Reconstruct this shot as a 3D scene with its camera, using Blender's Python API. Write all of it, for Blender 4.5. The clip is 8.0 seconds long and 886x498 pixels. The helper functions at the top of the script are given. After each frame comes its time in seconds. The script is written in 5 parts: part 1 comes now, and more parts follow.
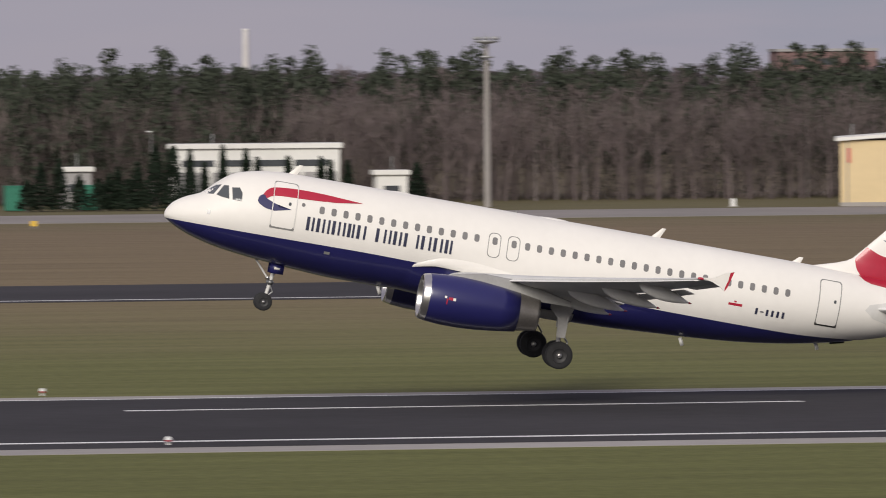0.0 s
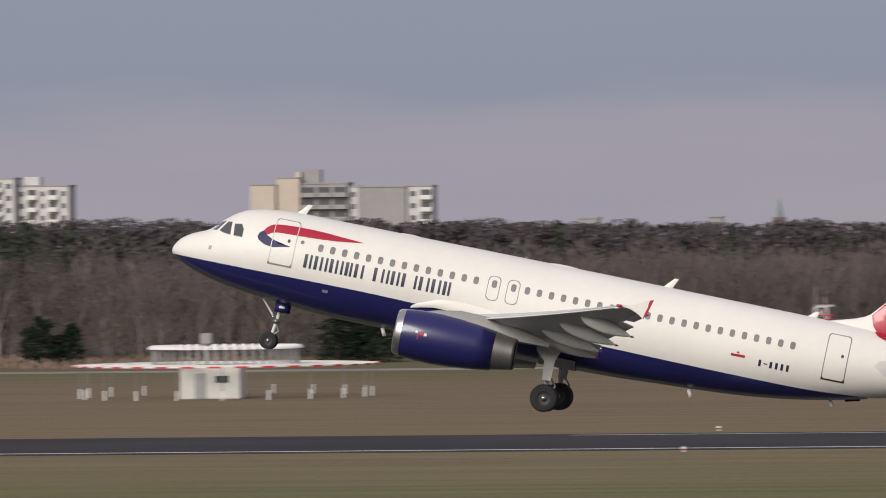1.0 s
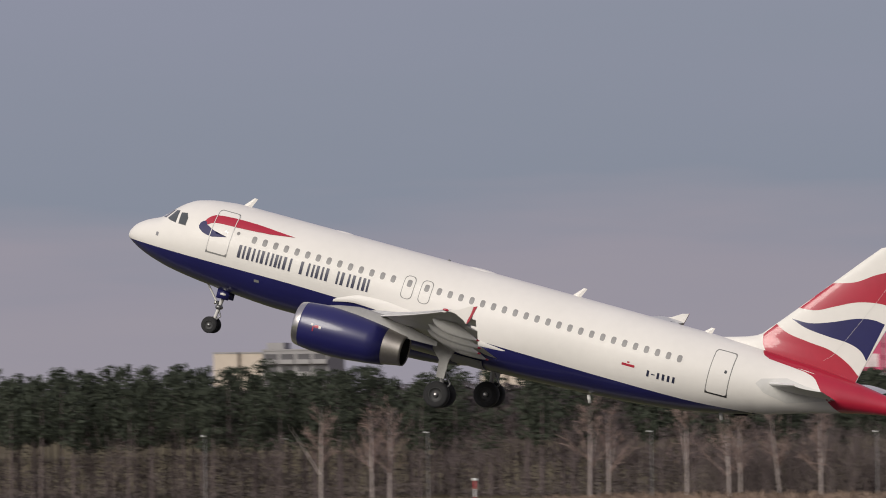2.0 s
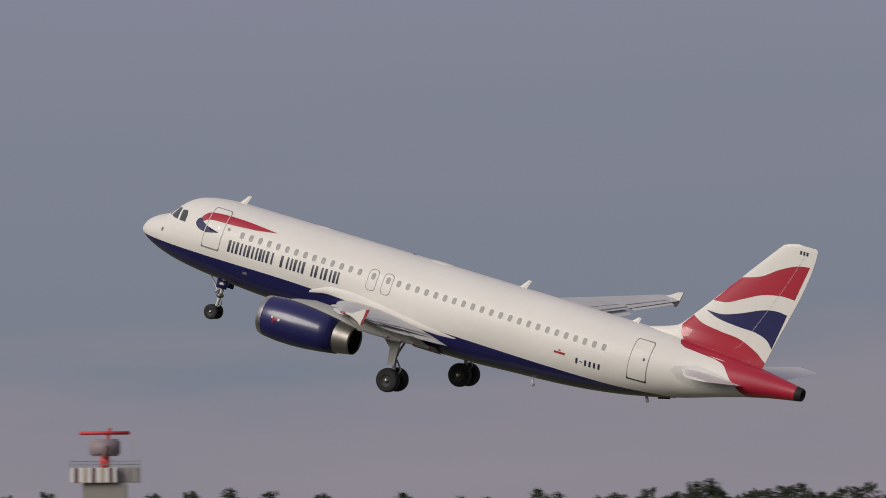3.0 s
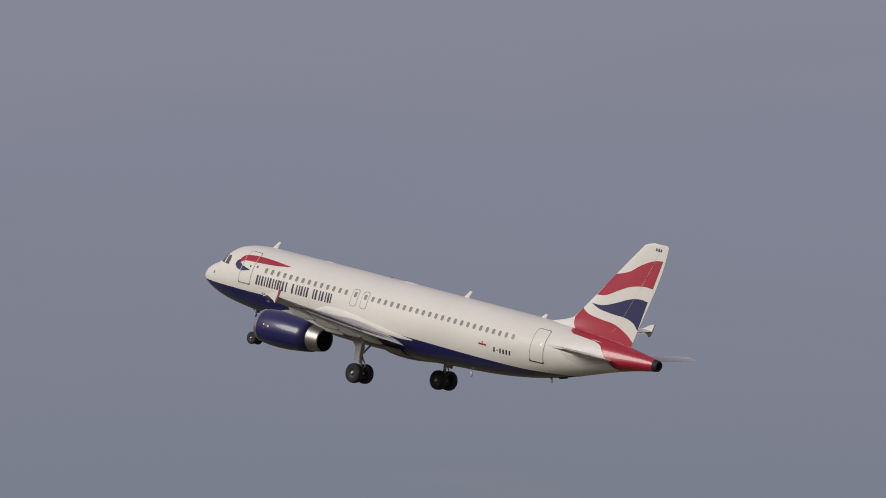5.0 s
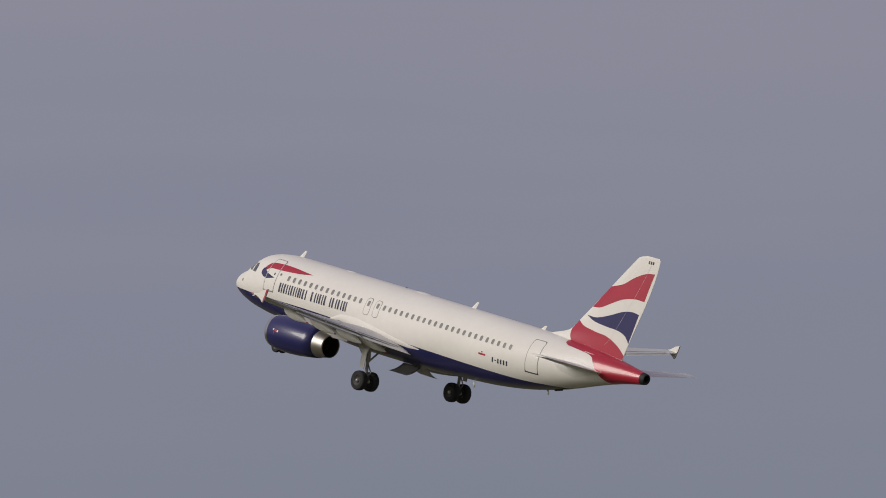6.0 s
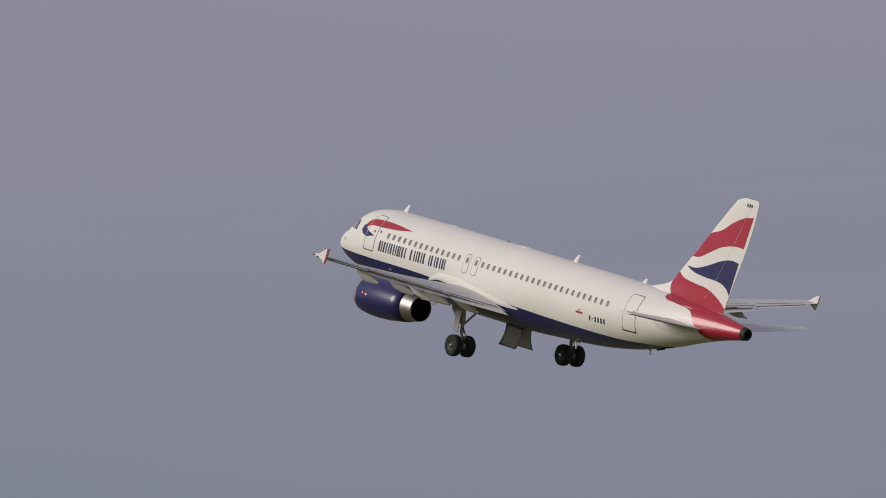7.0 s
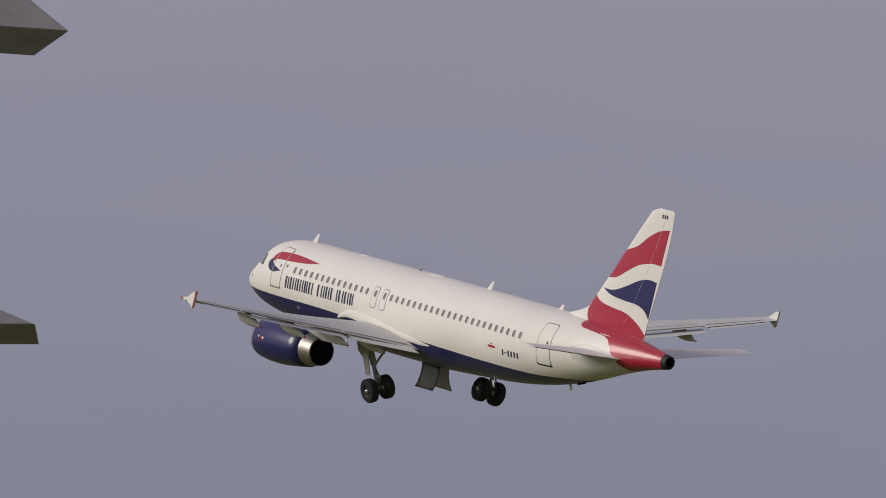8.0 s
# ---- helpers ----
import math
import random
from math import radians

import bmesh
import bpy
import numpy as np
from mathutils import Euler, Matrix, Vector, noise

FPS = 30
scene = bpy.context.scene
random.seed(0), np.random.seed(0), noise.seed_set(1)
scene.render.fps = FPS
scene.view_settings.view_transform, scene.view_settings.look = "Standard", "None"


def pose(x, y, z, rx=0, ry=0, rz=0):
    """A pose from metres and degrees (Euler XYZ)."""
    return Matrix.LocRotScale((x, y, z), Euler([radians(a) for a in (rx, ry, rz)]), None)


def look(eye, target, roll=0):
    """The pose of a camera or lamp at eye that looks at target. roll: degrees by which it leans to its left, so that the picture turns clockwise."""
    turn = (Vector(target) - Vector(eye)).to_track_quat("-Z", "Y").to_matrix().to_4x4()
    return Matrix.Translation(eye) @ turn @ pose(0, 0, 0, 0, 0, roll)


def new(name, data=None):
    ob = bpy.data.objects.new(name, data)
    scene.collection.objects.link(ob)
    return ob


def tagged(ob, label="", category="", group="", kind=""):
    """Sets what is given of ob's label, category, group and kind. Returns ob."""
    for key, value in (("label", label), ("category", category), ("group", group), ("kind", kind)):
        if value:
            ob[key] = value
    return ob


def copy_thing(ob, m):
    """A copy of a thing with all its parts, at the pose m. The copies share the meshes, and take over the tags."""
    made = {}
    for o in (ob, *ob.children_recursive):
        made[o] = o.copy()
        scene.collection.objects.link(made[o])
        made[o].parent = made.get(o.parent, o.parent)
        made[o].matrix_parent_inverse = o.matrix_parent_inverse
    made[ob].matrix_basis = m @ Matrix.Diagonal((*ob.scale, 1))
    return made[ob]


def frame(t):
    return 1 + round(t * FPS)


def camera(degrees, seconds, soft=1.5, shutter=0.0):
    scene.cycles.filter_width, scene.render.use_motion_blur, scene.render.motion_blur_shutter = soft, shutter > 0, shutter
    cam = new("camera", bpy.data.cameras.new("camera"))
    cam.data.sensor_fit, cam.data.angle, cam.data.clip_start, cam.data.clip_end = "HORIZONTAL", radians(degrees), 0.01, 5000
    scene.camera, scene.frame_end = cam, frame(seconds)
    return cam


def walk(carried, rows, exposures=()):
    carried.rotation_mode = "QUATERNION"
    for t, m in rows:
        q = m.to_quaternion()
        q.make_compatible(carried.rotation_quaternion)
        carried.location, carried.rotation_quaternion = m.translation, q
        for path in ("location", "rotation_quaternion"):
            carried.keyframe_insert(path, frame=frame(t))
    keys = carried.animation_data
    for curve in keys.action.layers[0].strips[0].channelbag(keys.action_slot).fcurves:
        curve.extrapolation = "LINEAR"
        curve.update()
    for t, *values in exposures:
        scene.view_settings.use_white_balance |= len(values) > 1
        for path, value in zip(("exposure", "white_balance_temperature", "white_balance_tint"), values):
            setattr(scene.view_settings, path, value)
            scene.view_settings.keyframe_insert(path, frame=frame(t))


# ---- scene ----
def gaze(left, up, lean):
    """The camera's pose on the terrace, turned left and up and leaned, by degrees."""
    return pose(0, 0, 15, 90 + up, 0, left) @ pose(0, 0, 0, 0, 0, lean)


cam = camera(6.41, 8.0, soft=0.95, shutter=0.10)
walk(cam, [
    (0.0, gaze(-7.300, -1.349, -0.50)),
    (0.2, gaze(-4.582, -1.218, -0.55)),
    (0.4, gaze(-1.977, -1.041, -0.59)),
    (0.5, gaze(-1.039, -0.946, -0.61)),
    (0.6, gaze(0.294, -0.662, -0.63)),
    (0.8, gaze(2.656, -0.273, -0.64)),
    (1.0, gaze(5.181, -0.238, -0.66)),
    (1.2, gaze(7.537, -0.268, -0.68)),
    (1.4, gaze(9.627, -0.103, -0.69)),
    (1.5, gaze(10.724, 0.117, -0.69)),
    (1.6, gaze(12.391, 0.428, -0.70)),
    (1.8, gaze(14.525, 0.682, -0.69)),
    (2.0, gaze(16.632, 0.882, -0.70)),
    (2.2, gaze(18.789, 1.122, -0.71)),
    (2.5, gaze(21.850, 1.385, -0.66)),
    (3.0, gaze(26.980, 1.790, -0.56)),
    (3.3, gaze(29.600, 2.001, -0.50)),
    (3.5, gaze(31.468, 2.235, -0.50)),
    (4.0, gaze(34.737, 2.403, -0.50)),
    (4.5, gaze(38.575, 2.994, -0.50)),
    (4.7, gaze(39.860, 3.380, -0.50)),
    (5.0, gaze(41.950, 3.610, -0.50)),
    (5.5, gaze(45.190, 4.002, -0.50)),
    (5.8, gaze(46.870, 4.242, -0.50)),
    (6.0, gaze(47.777, 4.408, -0.50)),
    (6.5, gaze(50.507, 4.719, -0.50)),
    (7.0, gaze(53.580, 4.763, -0.50)),
    (7.5, gaze(55.350, 5.314, -0.50)),
    (8.0, gaze(56.495, 5.596, -0.50)),
], [(0, 0.20), (0.5, 0.33), (1.0, 0.17), (1.5, 0.12), (2.0, 0.02), (2.6, -0.15), (3.5, -0.36), (4.5, -0.33), (6.0, -0.26), (8.0, -0.23)])

# ---- world and sun ----
world = bpy.data.worlds.new("world")
scene.world = world
world.use_nodes = True
wn, wl = world.node_tree.nodes, world.node_tree.links
wn.clear()
SUN = Vector((-0.34, -0.85, 0.50)).normalized()
sky = wn.new("ShaderNodeTexSky")
sky.sky_type, sky.sun_disc = "NISHITA", False
sky.sun_elevation = math.asin(SUN.z)
sky.sun_rotation = math.atan2(SUN.x, SUN.y)
sky.air_density, sky.dust_density = 1.0, 3.0
sky_level = wn.new("ShaderNodeMix")
sky_level.data_type, sky_level.blend_type = "RGBA", "MULTIPLY"
sky_level.inputs[0].default_value = 1.0
sky_level.inputs[7].default_value = (0.07, 0.07, 0.07, 1)
wl.new(sky.outputs[0], sky_level.inputs[6])
# a veil of grey cloud, warmer and paler near the horizon, in long flat banks
coord = wn.new("ShaderNodeTexCoord")
sep = wn.new("ShaderNodeSeparateXYZ")
wl.new(coord.outputs["Generated"], sep.inputs[0])
height = wn.new("ShaderNodeMapRange")
height.inputs[1].default_value, height.inputs[2].default_value = -0.02, 0.12
stretch = wn.new("ShaderNodeMapping")
stretch.inputs["Scale"].default_value = (9, 9, 70)
wl.new(coord.outputs["Generated"], stretch.inputs[0])
bank = wn.new("ShaderNodeTexNoise")
bank.inputs["Scale"].default_value, bank.inputs["Detail"].default_value = 1.0, 4.0
wl.new(stretch.outputs[0], bank.inputs[0])
shift = wn.new("ShaderNodeMath")
shift.operation, shift.inputs[1].default_value, shift.inputs[2].default_value = "MULTIPLY_ADD", 0.052, -0.026
wl.new(bank.outputs[0], shift.inputs[0])
lift = wn.new("ShaderNodeMath")
wl.new(sep.outputs[2], lift.inputs[0]), wl.new(shift.outputs[0], lift.inputs[1])
slope = wn.new("ShaderNodeMath")
slope.operation, slope.inputs[1].default_value = "MULTIPLY_ADD", 0.012
wl.new(sep.outputs[0], slope.inputs[0]), wl.new(lift.outputs[0], slope.inputs[2])
wl.new(slope.outputs[0], height.inputs[0])
ramp = wn.new("ShaderNodeValToRGB")
ramp.color_ramp.elements[0].position, ramp.color_ramp.elements[0].color = 0.08, (0.362, 0.332, 0.380, 1)
ramp.color_ramp.elements[1].position, ramp.color_ramp.elements[1].color = 1.0, (0.350, 0.330, 0.418, 1)
for at, tone in ((0.185, (0.335, 0.315, 0.375, 1)), (0.275, (0.254, 0.282, 0.356, 1)), (0.6, (0.283, 0.293, 0.386, 1))):
    ramp.color_ramp.elements.new(at).color = tone
wl.new(height.outputs[0], ramp.inputs[0])
veil = wn.new("ShaderNodeMix")
veil.data_type = "RGBA"
veil.inputs[0].default_value = 0.88
wl.new(sky_level.outputs[2], veil.inputs[6]), wl.new(ramp.outputs[0], veil.inputs[7])
background = wn.new("ShaderNodeBackground")
wl.new(veil.outputs[2], background.inputs[0])
wl.new(background.outputs[0], wn.new("ShaderNodeOutputWorld").inputs[0])

sun = new("sun", bpy.data.lights.new("sun", "SUN"))
sun.data.energy, sun.data.angle, sun.data.color = 2.8, radians(30.0), (1.0, 0.945, 0.86)
sun.matrix_world = look(SUN * 100, (0, 0, 0))


# ---- materials ----
def surface(name, colour, rough=0.5, metal=0.0, vary=0.12, scale=2.0, bump=0.0, coat=0.0, fine=8.0):
    """A painted or natural surface: colour that varies at two scales, and a fine relief."""
    m = bpy.data.materials.new(name)
    m.use_nodes = True
    n, l = m.node_tree.nodes, m.node_tree.links
    b = n["Principled BSDF"]
    b.inputs["Roughness"].default_value, b.inputs["Metallic"].default_value = rough, metal
    b.inputs["Coat Weight"].default_value = coat
    b.inputs["Coat Roughness"].default_value = 0.08
    co = n.new("ShaderNodeTexCoord")
    big, small = n.new("ShaderNodeTexNoise"), n.new("ShaderNodeTexNoise")
    big.inputs["Scale"].default_value, small.inputs["Scale"].default_value = scale, scale * fine
    big.inputs["Detail"].default_value = small.inputs["Detail"].default_value = 3.0
    wl2 = l.new
    wl2(co.outputs["Object"], big.inputs[0]), wl2(co.outputs["Object"], small.inputs[0])
    mixed = n.new("ShaderNodeMath")
    mixed.operation, mixed.inputs[1].default_value = "MULTIPLY_ADD", 0.5
    wl2(small.outputs[0], mixed.inputs[0]), wl2(big.outputs[0], mixed.inputs[2])
    rng = n.new("ShaderNodeMapRange")
    rng.inputs[1].default_value, rng.inputs[2].default_value = 0.4, 1.1
    rng.inputs[3].default_value, rng.inputs[4].default_value = 1 - vary, 1 + vary
    wl2(mixed.outputs[0], rng.inputs[0])
    tint = n.new("ShaderNodeVectorMath")
    tint.operation, tint.inputs[0].default_value = "SCALE", colour
    wl2(rng.outputs[0], tint.inputs[3]), wl2(tint.outputs[0], b.inputs["Base Color"])
    if bump:
        rel = n.new("ShaderNodeBump")
        rel.inputs["Strength"].default_value, rel.inputs["Distance"].default_value = 0.6, bump
        wl2(small.outputs[0], rel.inputs["Height"]), wl2(rel.outputs[0], b.inputs["Normal"])
    return m


WHITE = surface("white_paint", (0.735, 0.71, 0.66), 0.50, vary=0.04, scale=0.35, coat=0.06)
WHITE.node_tree.nodes["Principled BSDF"].inputs["Specular IOR Level"].default_value = 0.3
NAVY = surface("navy_paint", (0.015, 0.015, 0.092), 0.34, vary=0.10, scale=0.4, coat=0.35)
RED = surface("red_paint", (0.385, 0.013, 0.036), 0.36, vary=0.10, scale=0.4, coat=0.45)
INK = surface("dark_marking", (0.022, 0.025, 0.055), 0.4, vary=0.05)
WINGGREY = surface("wing_grey_paint", (0.52, 0.52, 0.51), 0.42, vary=0.10, scale=0.6)
TAILGREY = surface("tailplane_pale_paint", (0.70, 0.69, 0.67), 0.45, vary=0.07, scale=0.8)
PALEGREY = surface("pale_grey_paint", (0.60, 0.59, 0.56), 0.4, vary=0.08, scale=0.8)
SEAM = surface("seam_grey", (0.19, 0.19, 0.18), 0.6, vary=0.1)
BARE = surface("bare_metal", (0.62, 0.60, 0.57), 0.28, 0.95, vary=0.10, scale=1.2)
PYLON = surface("pylon_grey_paint", (0.27, 0.265, 0.255), 0.5, vary=0.15, scale=0.8)
NOZZLE = surface("heat_browned_metal", (0.34, 0.315, 0.29), 0.42, 0.9, vary=0.16, scale=1.5)
STEEL = surface("dull_steel", (0.30, 0.30, 0.30), 0.42, 0.7, vary=0.2, scale=3)
RIM = surface("wheel_rim_grey", (0.020, 0.020, 0.021), 0.6, 0.0, vary=0.3, scale=3)
# near-black metal for exhausts, intake ducts, aft door sills and tail bumper
DARKMETAL = surface("near_black_metal", (0.03, 0.028, 0.027), 0.65, 0.4, vary=0.3, scale=3)
RUBBER = surface("tyre_rubber", (0.018, 0.018, 0.019), 0.85, vary=0.25, scale=4)
RIBBON = surface("navy_marking", (0.016, 0.016, 0.085), 0.6, vary=0.05)
GLASS = surface("dark_glass", (0.07, 0.078, 0.08), 0.08, vary=0.1, coat=1.0)
PANEGREY = surface("cabin_window_acrylic", (0.17, 0.165, 0.16), 0.38, vary=0.15, scale=1)
ASPHALT = surface("runway_asphalt", (0.043, 0.041, 0.044), 0.95, vary=0.28, scale=0.05, fine=14)
ASPHALT.node_tree.nodes["Principled BSDF"].inputs["Specular IOR Level"].default_value = 0.12
LINE = surface("white_line_paint", (0.72, 0.72, 0.70), 0.7, vary=0.15, scale=0.6)
ROADGREY = surface("dusty_road_concrete", (0.215, 0.195, 0.178), 0.9, vary=0.22, scale=0.06, fine=12)
# pale gear paint darkened to carry the shadow on the main legs
GEARSHADE = surface("shaded_gear_paint", (0.40, 0.39, 0.375), 0.5, vary=0.15, scale=1.5)
CONCRETE = surface("worn_concrete", (0.30, 0.28, 0.26), 0.85, vary=0.18, scale=0.08, fine=12)


# ---- small mesh tools ----
def link(name, bm, material, parent=None, label="", smooth=True):
    """One mesh object out of a bmesh, under a thing or on its own."""
    me = bpy.data.meshes.new(name)
    bm.to_mesh(me)
    bm.free()
    for m in (material if isinstance(material, (list, tuple)) else [material]):
        me.materials.append(m)
    if smooth:
        me.polygons.foreach_set("use_smooth", [True] * len(me.polygons))
    ob = new(name, me)
    if parent:
        ob.parent = parent
    return tagged(ob, label)


def part(name, bm, material, parent, label="", smooth=True):
    return link(name, bm, material, parent, label, smooth)


def grid_mesh(rows, close=False, bm=None, flip=False):
    """Quads between rows of points; close joins each row's end to its start."""
    bm = bm or bmesh.new()
    v = [[bm.verts.new(p) for p in r] for r in rows]
    n = len(rows[0])
    for a, b in zip(v, v[1:]):
        for i in range(n if close else n - 1):
            j = (i + 1) % n
            q = (a[i], a[j], b[j], b[i])
            bm.faces.new(q[::-1] if flip else q)
    return bm


def cap(bm, ring):
    bm.faces.new([bm.verts.new(p) for p in ring])


def box(size, at=(0, 0, 0), bevel=0.0, bm=None, turn=None):
    bm = bm or bmesh.new()
    made = bmesh.ops.create_cube(bm, size=1.0)["verts"]
    bmesh.ops.scale(bm, vec=size, verts=made)
    if bevel:
        edges = list({e for v in made for e in v.link_edges})
        made = list({v for f in bmesh.ops.bevel(bm, geom=edges, offset=bevel, segments=2, affect="EDGES")["faces"] for v in f.verts} | {v for v in made if v.is_valid})
    if turn:
        bmesh.ops.rotate(bm, cent=(0, 0, 0), matrix=turn, verts=made)
    bmesh.ops.translate(bm, vec=at, verts=made)
    return bm


def rod(a, b, r0, r1=None, n=10, bm=None):
    """A round bar from a to b."""
    bm = bm or bmesh.new()
    a, b = Vector(a), Vector(b)
    q = (b - a).to_track_quat("Z", "Y").to_matrix()
    r1 = r0 if r1 is None else r1
    ring = lambda c, r: [c + q @ Vector((r * math.cos(k * math.tau / n), r * math.sin(k * math.tau / n), 0)) for k in range(n)]
    grid_mesh([ring(a, r0), ring(b, r1)], True, bm)
    cap(bm, ring(a, r0)[::-1]), cap(bm, ring(b, r1))
    return bm


def lathe(profile, origin, axis="X", n=48, bm=None, flip=False):
    """Turns (along, radius) pairs round an axis through origin."""
    rows = []
    for s, r in profile:
        ring = []
        for k in range(n):
            c, d = r * math.cos(k * math.tau / n), r * math.sin(k * math.tau / n)
            p = (s, c, d) if axis == "X" else (c, s, d) if axis == "Y" else (c, d, s)
            ring.append((p[0] + origin[0], p[1] + origin[1], p[2] + origin[2]))
        rows.append(ring)
    return grid_mesh(rows, True, bm, flip)


def curve(xs, ys):
    """A smooth function through points (cubic, no overshoot)."""
    xs, ys = np.array(xs, float), np.array(ys, float)
    h, d = np.diff(xs), np.diff(ys) / np.diff(xs)
    m = np.zeros(len(xs))
    m[0], m[-1] = d[0], d[-1]
    for i in range(1, len(xs) - 1):
        m[i] = 0 if d[i - 1] * d[i] <= 0 else (h[i - 1] + h[i]) / (h[i - 1] / d[i - 1] + h[i] / d[i])

    def f(x):
        x = min(max(x, xs[0]), xs[-1])
        i = min(int(np.searchsorted(xs, x, side="right")) - 1, len(h) - 1)
        t = (x - xs[i]) / h[i]
        return float((1 + 2 * t) * (1 - t) ** 2 * ys[i] + t * (1 - t) ** 2 * h[i] * m[i] + t * t * (3 - 2 * t) * ys[i + 1] + t * t * (t - 1) * h[i] * m[i + 1])
    return f


# ---- the airliner: x runs aft from the nose, y to starboard, z up ----
TOP = curve([0, 0.06, 0.33, 0.82, 1.46, 2.05, 2.52, 3.03, 3.95, 5.3, 17, 27, 30, 33, 35, 37, 37.8], [0.02, 0.22, 0.58, 0.90, 1.19, 1.74, 2.11, 2.36, 2.56, 2.67, 2.66, 2.62, 2.58, 2.43, 2.22, 1.93, 1.80])
BOT = curve([0, 0.06, 0.67, 1.42, 2.43, 3.56, 4.4, 6.1, 8, 20, 22.5, 24.3, 26, 28, 30, 31.5, 34, 36, 37.8], [-0.02, -0.17, -0.52, -0.80, -1.05, -1.22, -1.31, -1.47, -1.57, -1.57, -1.55, -1.47, -1.34, -1.09, -0.72, -0.36, 0.36, 0.86, 1.18])
WID = curve([0, 0.06, 0.33, 0.82, 1.46, 2.05, 2.5, 3, 4, 5.3, 6.3, 26.5, 29, 31, 33, 35, 37, 37.8], [0.0, 0.22, 0.55, 0.89, 1.20, 1.42, 1.55, 1.67, 1.83, 1.94, 1.975, 1.975, 1.83, 1.58, 1.24, 0.84, 0.42, 0.28])
MID = curve([0, 2, 5, 24, 31, 37.8], [0.0, 0.30, 0.54, 0.54, 0.95, 1.50])
BELT = curve([0, 4, 8, 15, 20, 25, 28, 31.6], [-0.17, -0.16, -0.15, -0.32, -0.43, -0.51, -0.53, -0.34])


def hull(x, a, off=0.0):
    """The skin at station x and angle a from the crown, on the port side for a > 0."""
    m, s, c = MID(x), math.sin(a), math.cos(a)
    z = m + (TOP(x) - m + off) * c if c > 0 else m + (m - BOT(x) + off) * c
    return (x, -(WID(x) + off) * s, z)


def skin_y(x, z):
    m = MID(x)
    h = (TOP(x) - m) if z > m else (m - BOT(x))
    return WID(x) * math.sqrt(max(0.0, 1 - ((z - m) / h) ** 2))


def belt_angle(x):
    """The angle from the crown at which the blue belly paint begins."""
    if x > 31.55:
        return math.pi
    m = MID(x)
    d = (m - BELT(x)) / max(m - BOT(x), 1e-4)
    return math.pi / 2 + math.asin(min(max(d, -1), 1))


def patch(outline, side=-1, off=0.006, step=0.16, bm=None):
    """A flat outline in x and z, laid on the hull's side."""
    out = bmesh.new()
    f = out.faces.new([out.verts.new((x, 0, z)) for x, z in outline])
    bmesh.ops.triangulate(out, faces=[f])
    xs, zs = [p[0] for p in outline], [p[1] for p in outline]
    for axis, lo, hi in (((1, 0, 0), min(xs), max(xs)), ((0, 0, 1), min(zs), max(zs))):
        for k in range(1, int((hi - lo) / step) + 1):
            c = lo + k * (hi - lo) / (int((hi - lo) / step) + 1)
            bmesh.ops.bisect_plane(out, geom=list(out.verts) + list(out.edges) + list(out.faces), plane_co=(c * axis[0], 0, c * axis[2]), plane_no=axis)
    for v in out.verts:
        v.co.y = side * (skin_y(v.co.x, v.co.z) + off)
        if v.co.z > MID(v.co.x) + 1.2:
            v.co.z += off
    bmesh.ops.recalc_face_normals(out, faces=out.faces)
    if bm is None:
        return out
    me = bpy.data.meshes.new("joined")
    out.to_mesh(me)
    out.free()
    bm.from_mesh(me)
    bpy.data.meshes.remove(me)
    return bm


def rounded(x0, x1, z0, z1, r, lean=0.0, n=4):
    pts = []
    for cx, cz, a0 in ((x1 - r, z1 - r, 0), (x0 + r, z1 - r, 90), (x0 + r, z0 + r, 180), (x1 - r, z0 + r, 270)):
        for k in range(n + 1):
            a = radians(a0 + 90 * k / n)
            pts.append((cx + r * math.cos(a) + lean * (cz - z0), cz + r * math.sin(a)))
    return pts


def smooth_line(pts, n=8):
    """Points along a rounded line through the given ones."""
    pts = [np.array(p, float) for p in pts]
    ext = [2 * pts[0] - pts[1]] + pts + [2 * pts[-1] - pts[-2]]
    out = []
    for i in range(1, len(ext) - 2):
        p0, p1, p2, p3 = ext[i - 1:i + 3]
        for k in range(n):
            t = k / n
            out.append(0.5 * (2 * p1 + (p2 - p0) * t + (2 * p0 - 5 * p1 + 4 * p2 - p3) * t * t + (3 * p1 - p0 - 3 * p2 + p3) * t ** 3))
    return out + [pts[-1]]


def aerofoil(n=14, thick=0.12):
    """A closed section from the trailing edge over the top and back, chord 0 to 1."""
    xs = [0.5 * (1 + math.cos(math.pi * k / n)) for k in range(n + 1)]
    t = lambda x: 5 * thick * (0.2969 * math.sqrt(x) - 0.126 * x - 0.3516 * x * x + 0.2843 * x ** 3 - 0.1015 * x ** 4)
    return [(x, t(x)) for x in xs] + [(x, -t(x)) for x in xs[-2:0:-1]]


def wing_mesh(stations, n=14, bm=None, camber=0.0):
    """A lifting surface out of stations (leading edge x, y, z, chord, thickness, twist in degrees)."""
    rows = []
    for x, y, z, chord, thick, twist in stations:
        c, s = math.cos(radians(twist)), math.sin(radians(twist))
        ring = []
        for u, w in aerofoil(n, thick):
            w += camber * 4 * u * (1 - u)
            px, pz = u * chord, w * chord
            ring.append((x + px * c + pz * s, y, z - px * s + pz * c))
        rows.append(ring)
    bm = grid_mesh(rows, True, bm)
    cap(bm, rows[0][::-1]), cap(bm, rows[-1])
    bmesh.ops.recalc_face_normals(bm, faces=bm.faces)
    return bm


airliner = tagged(new("airliner"), "white twin-engined passenger jet with navy belly climbing away", "airplane")

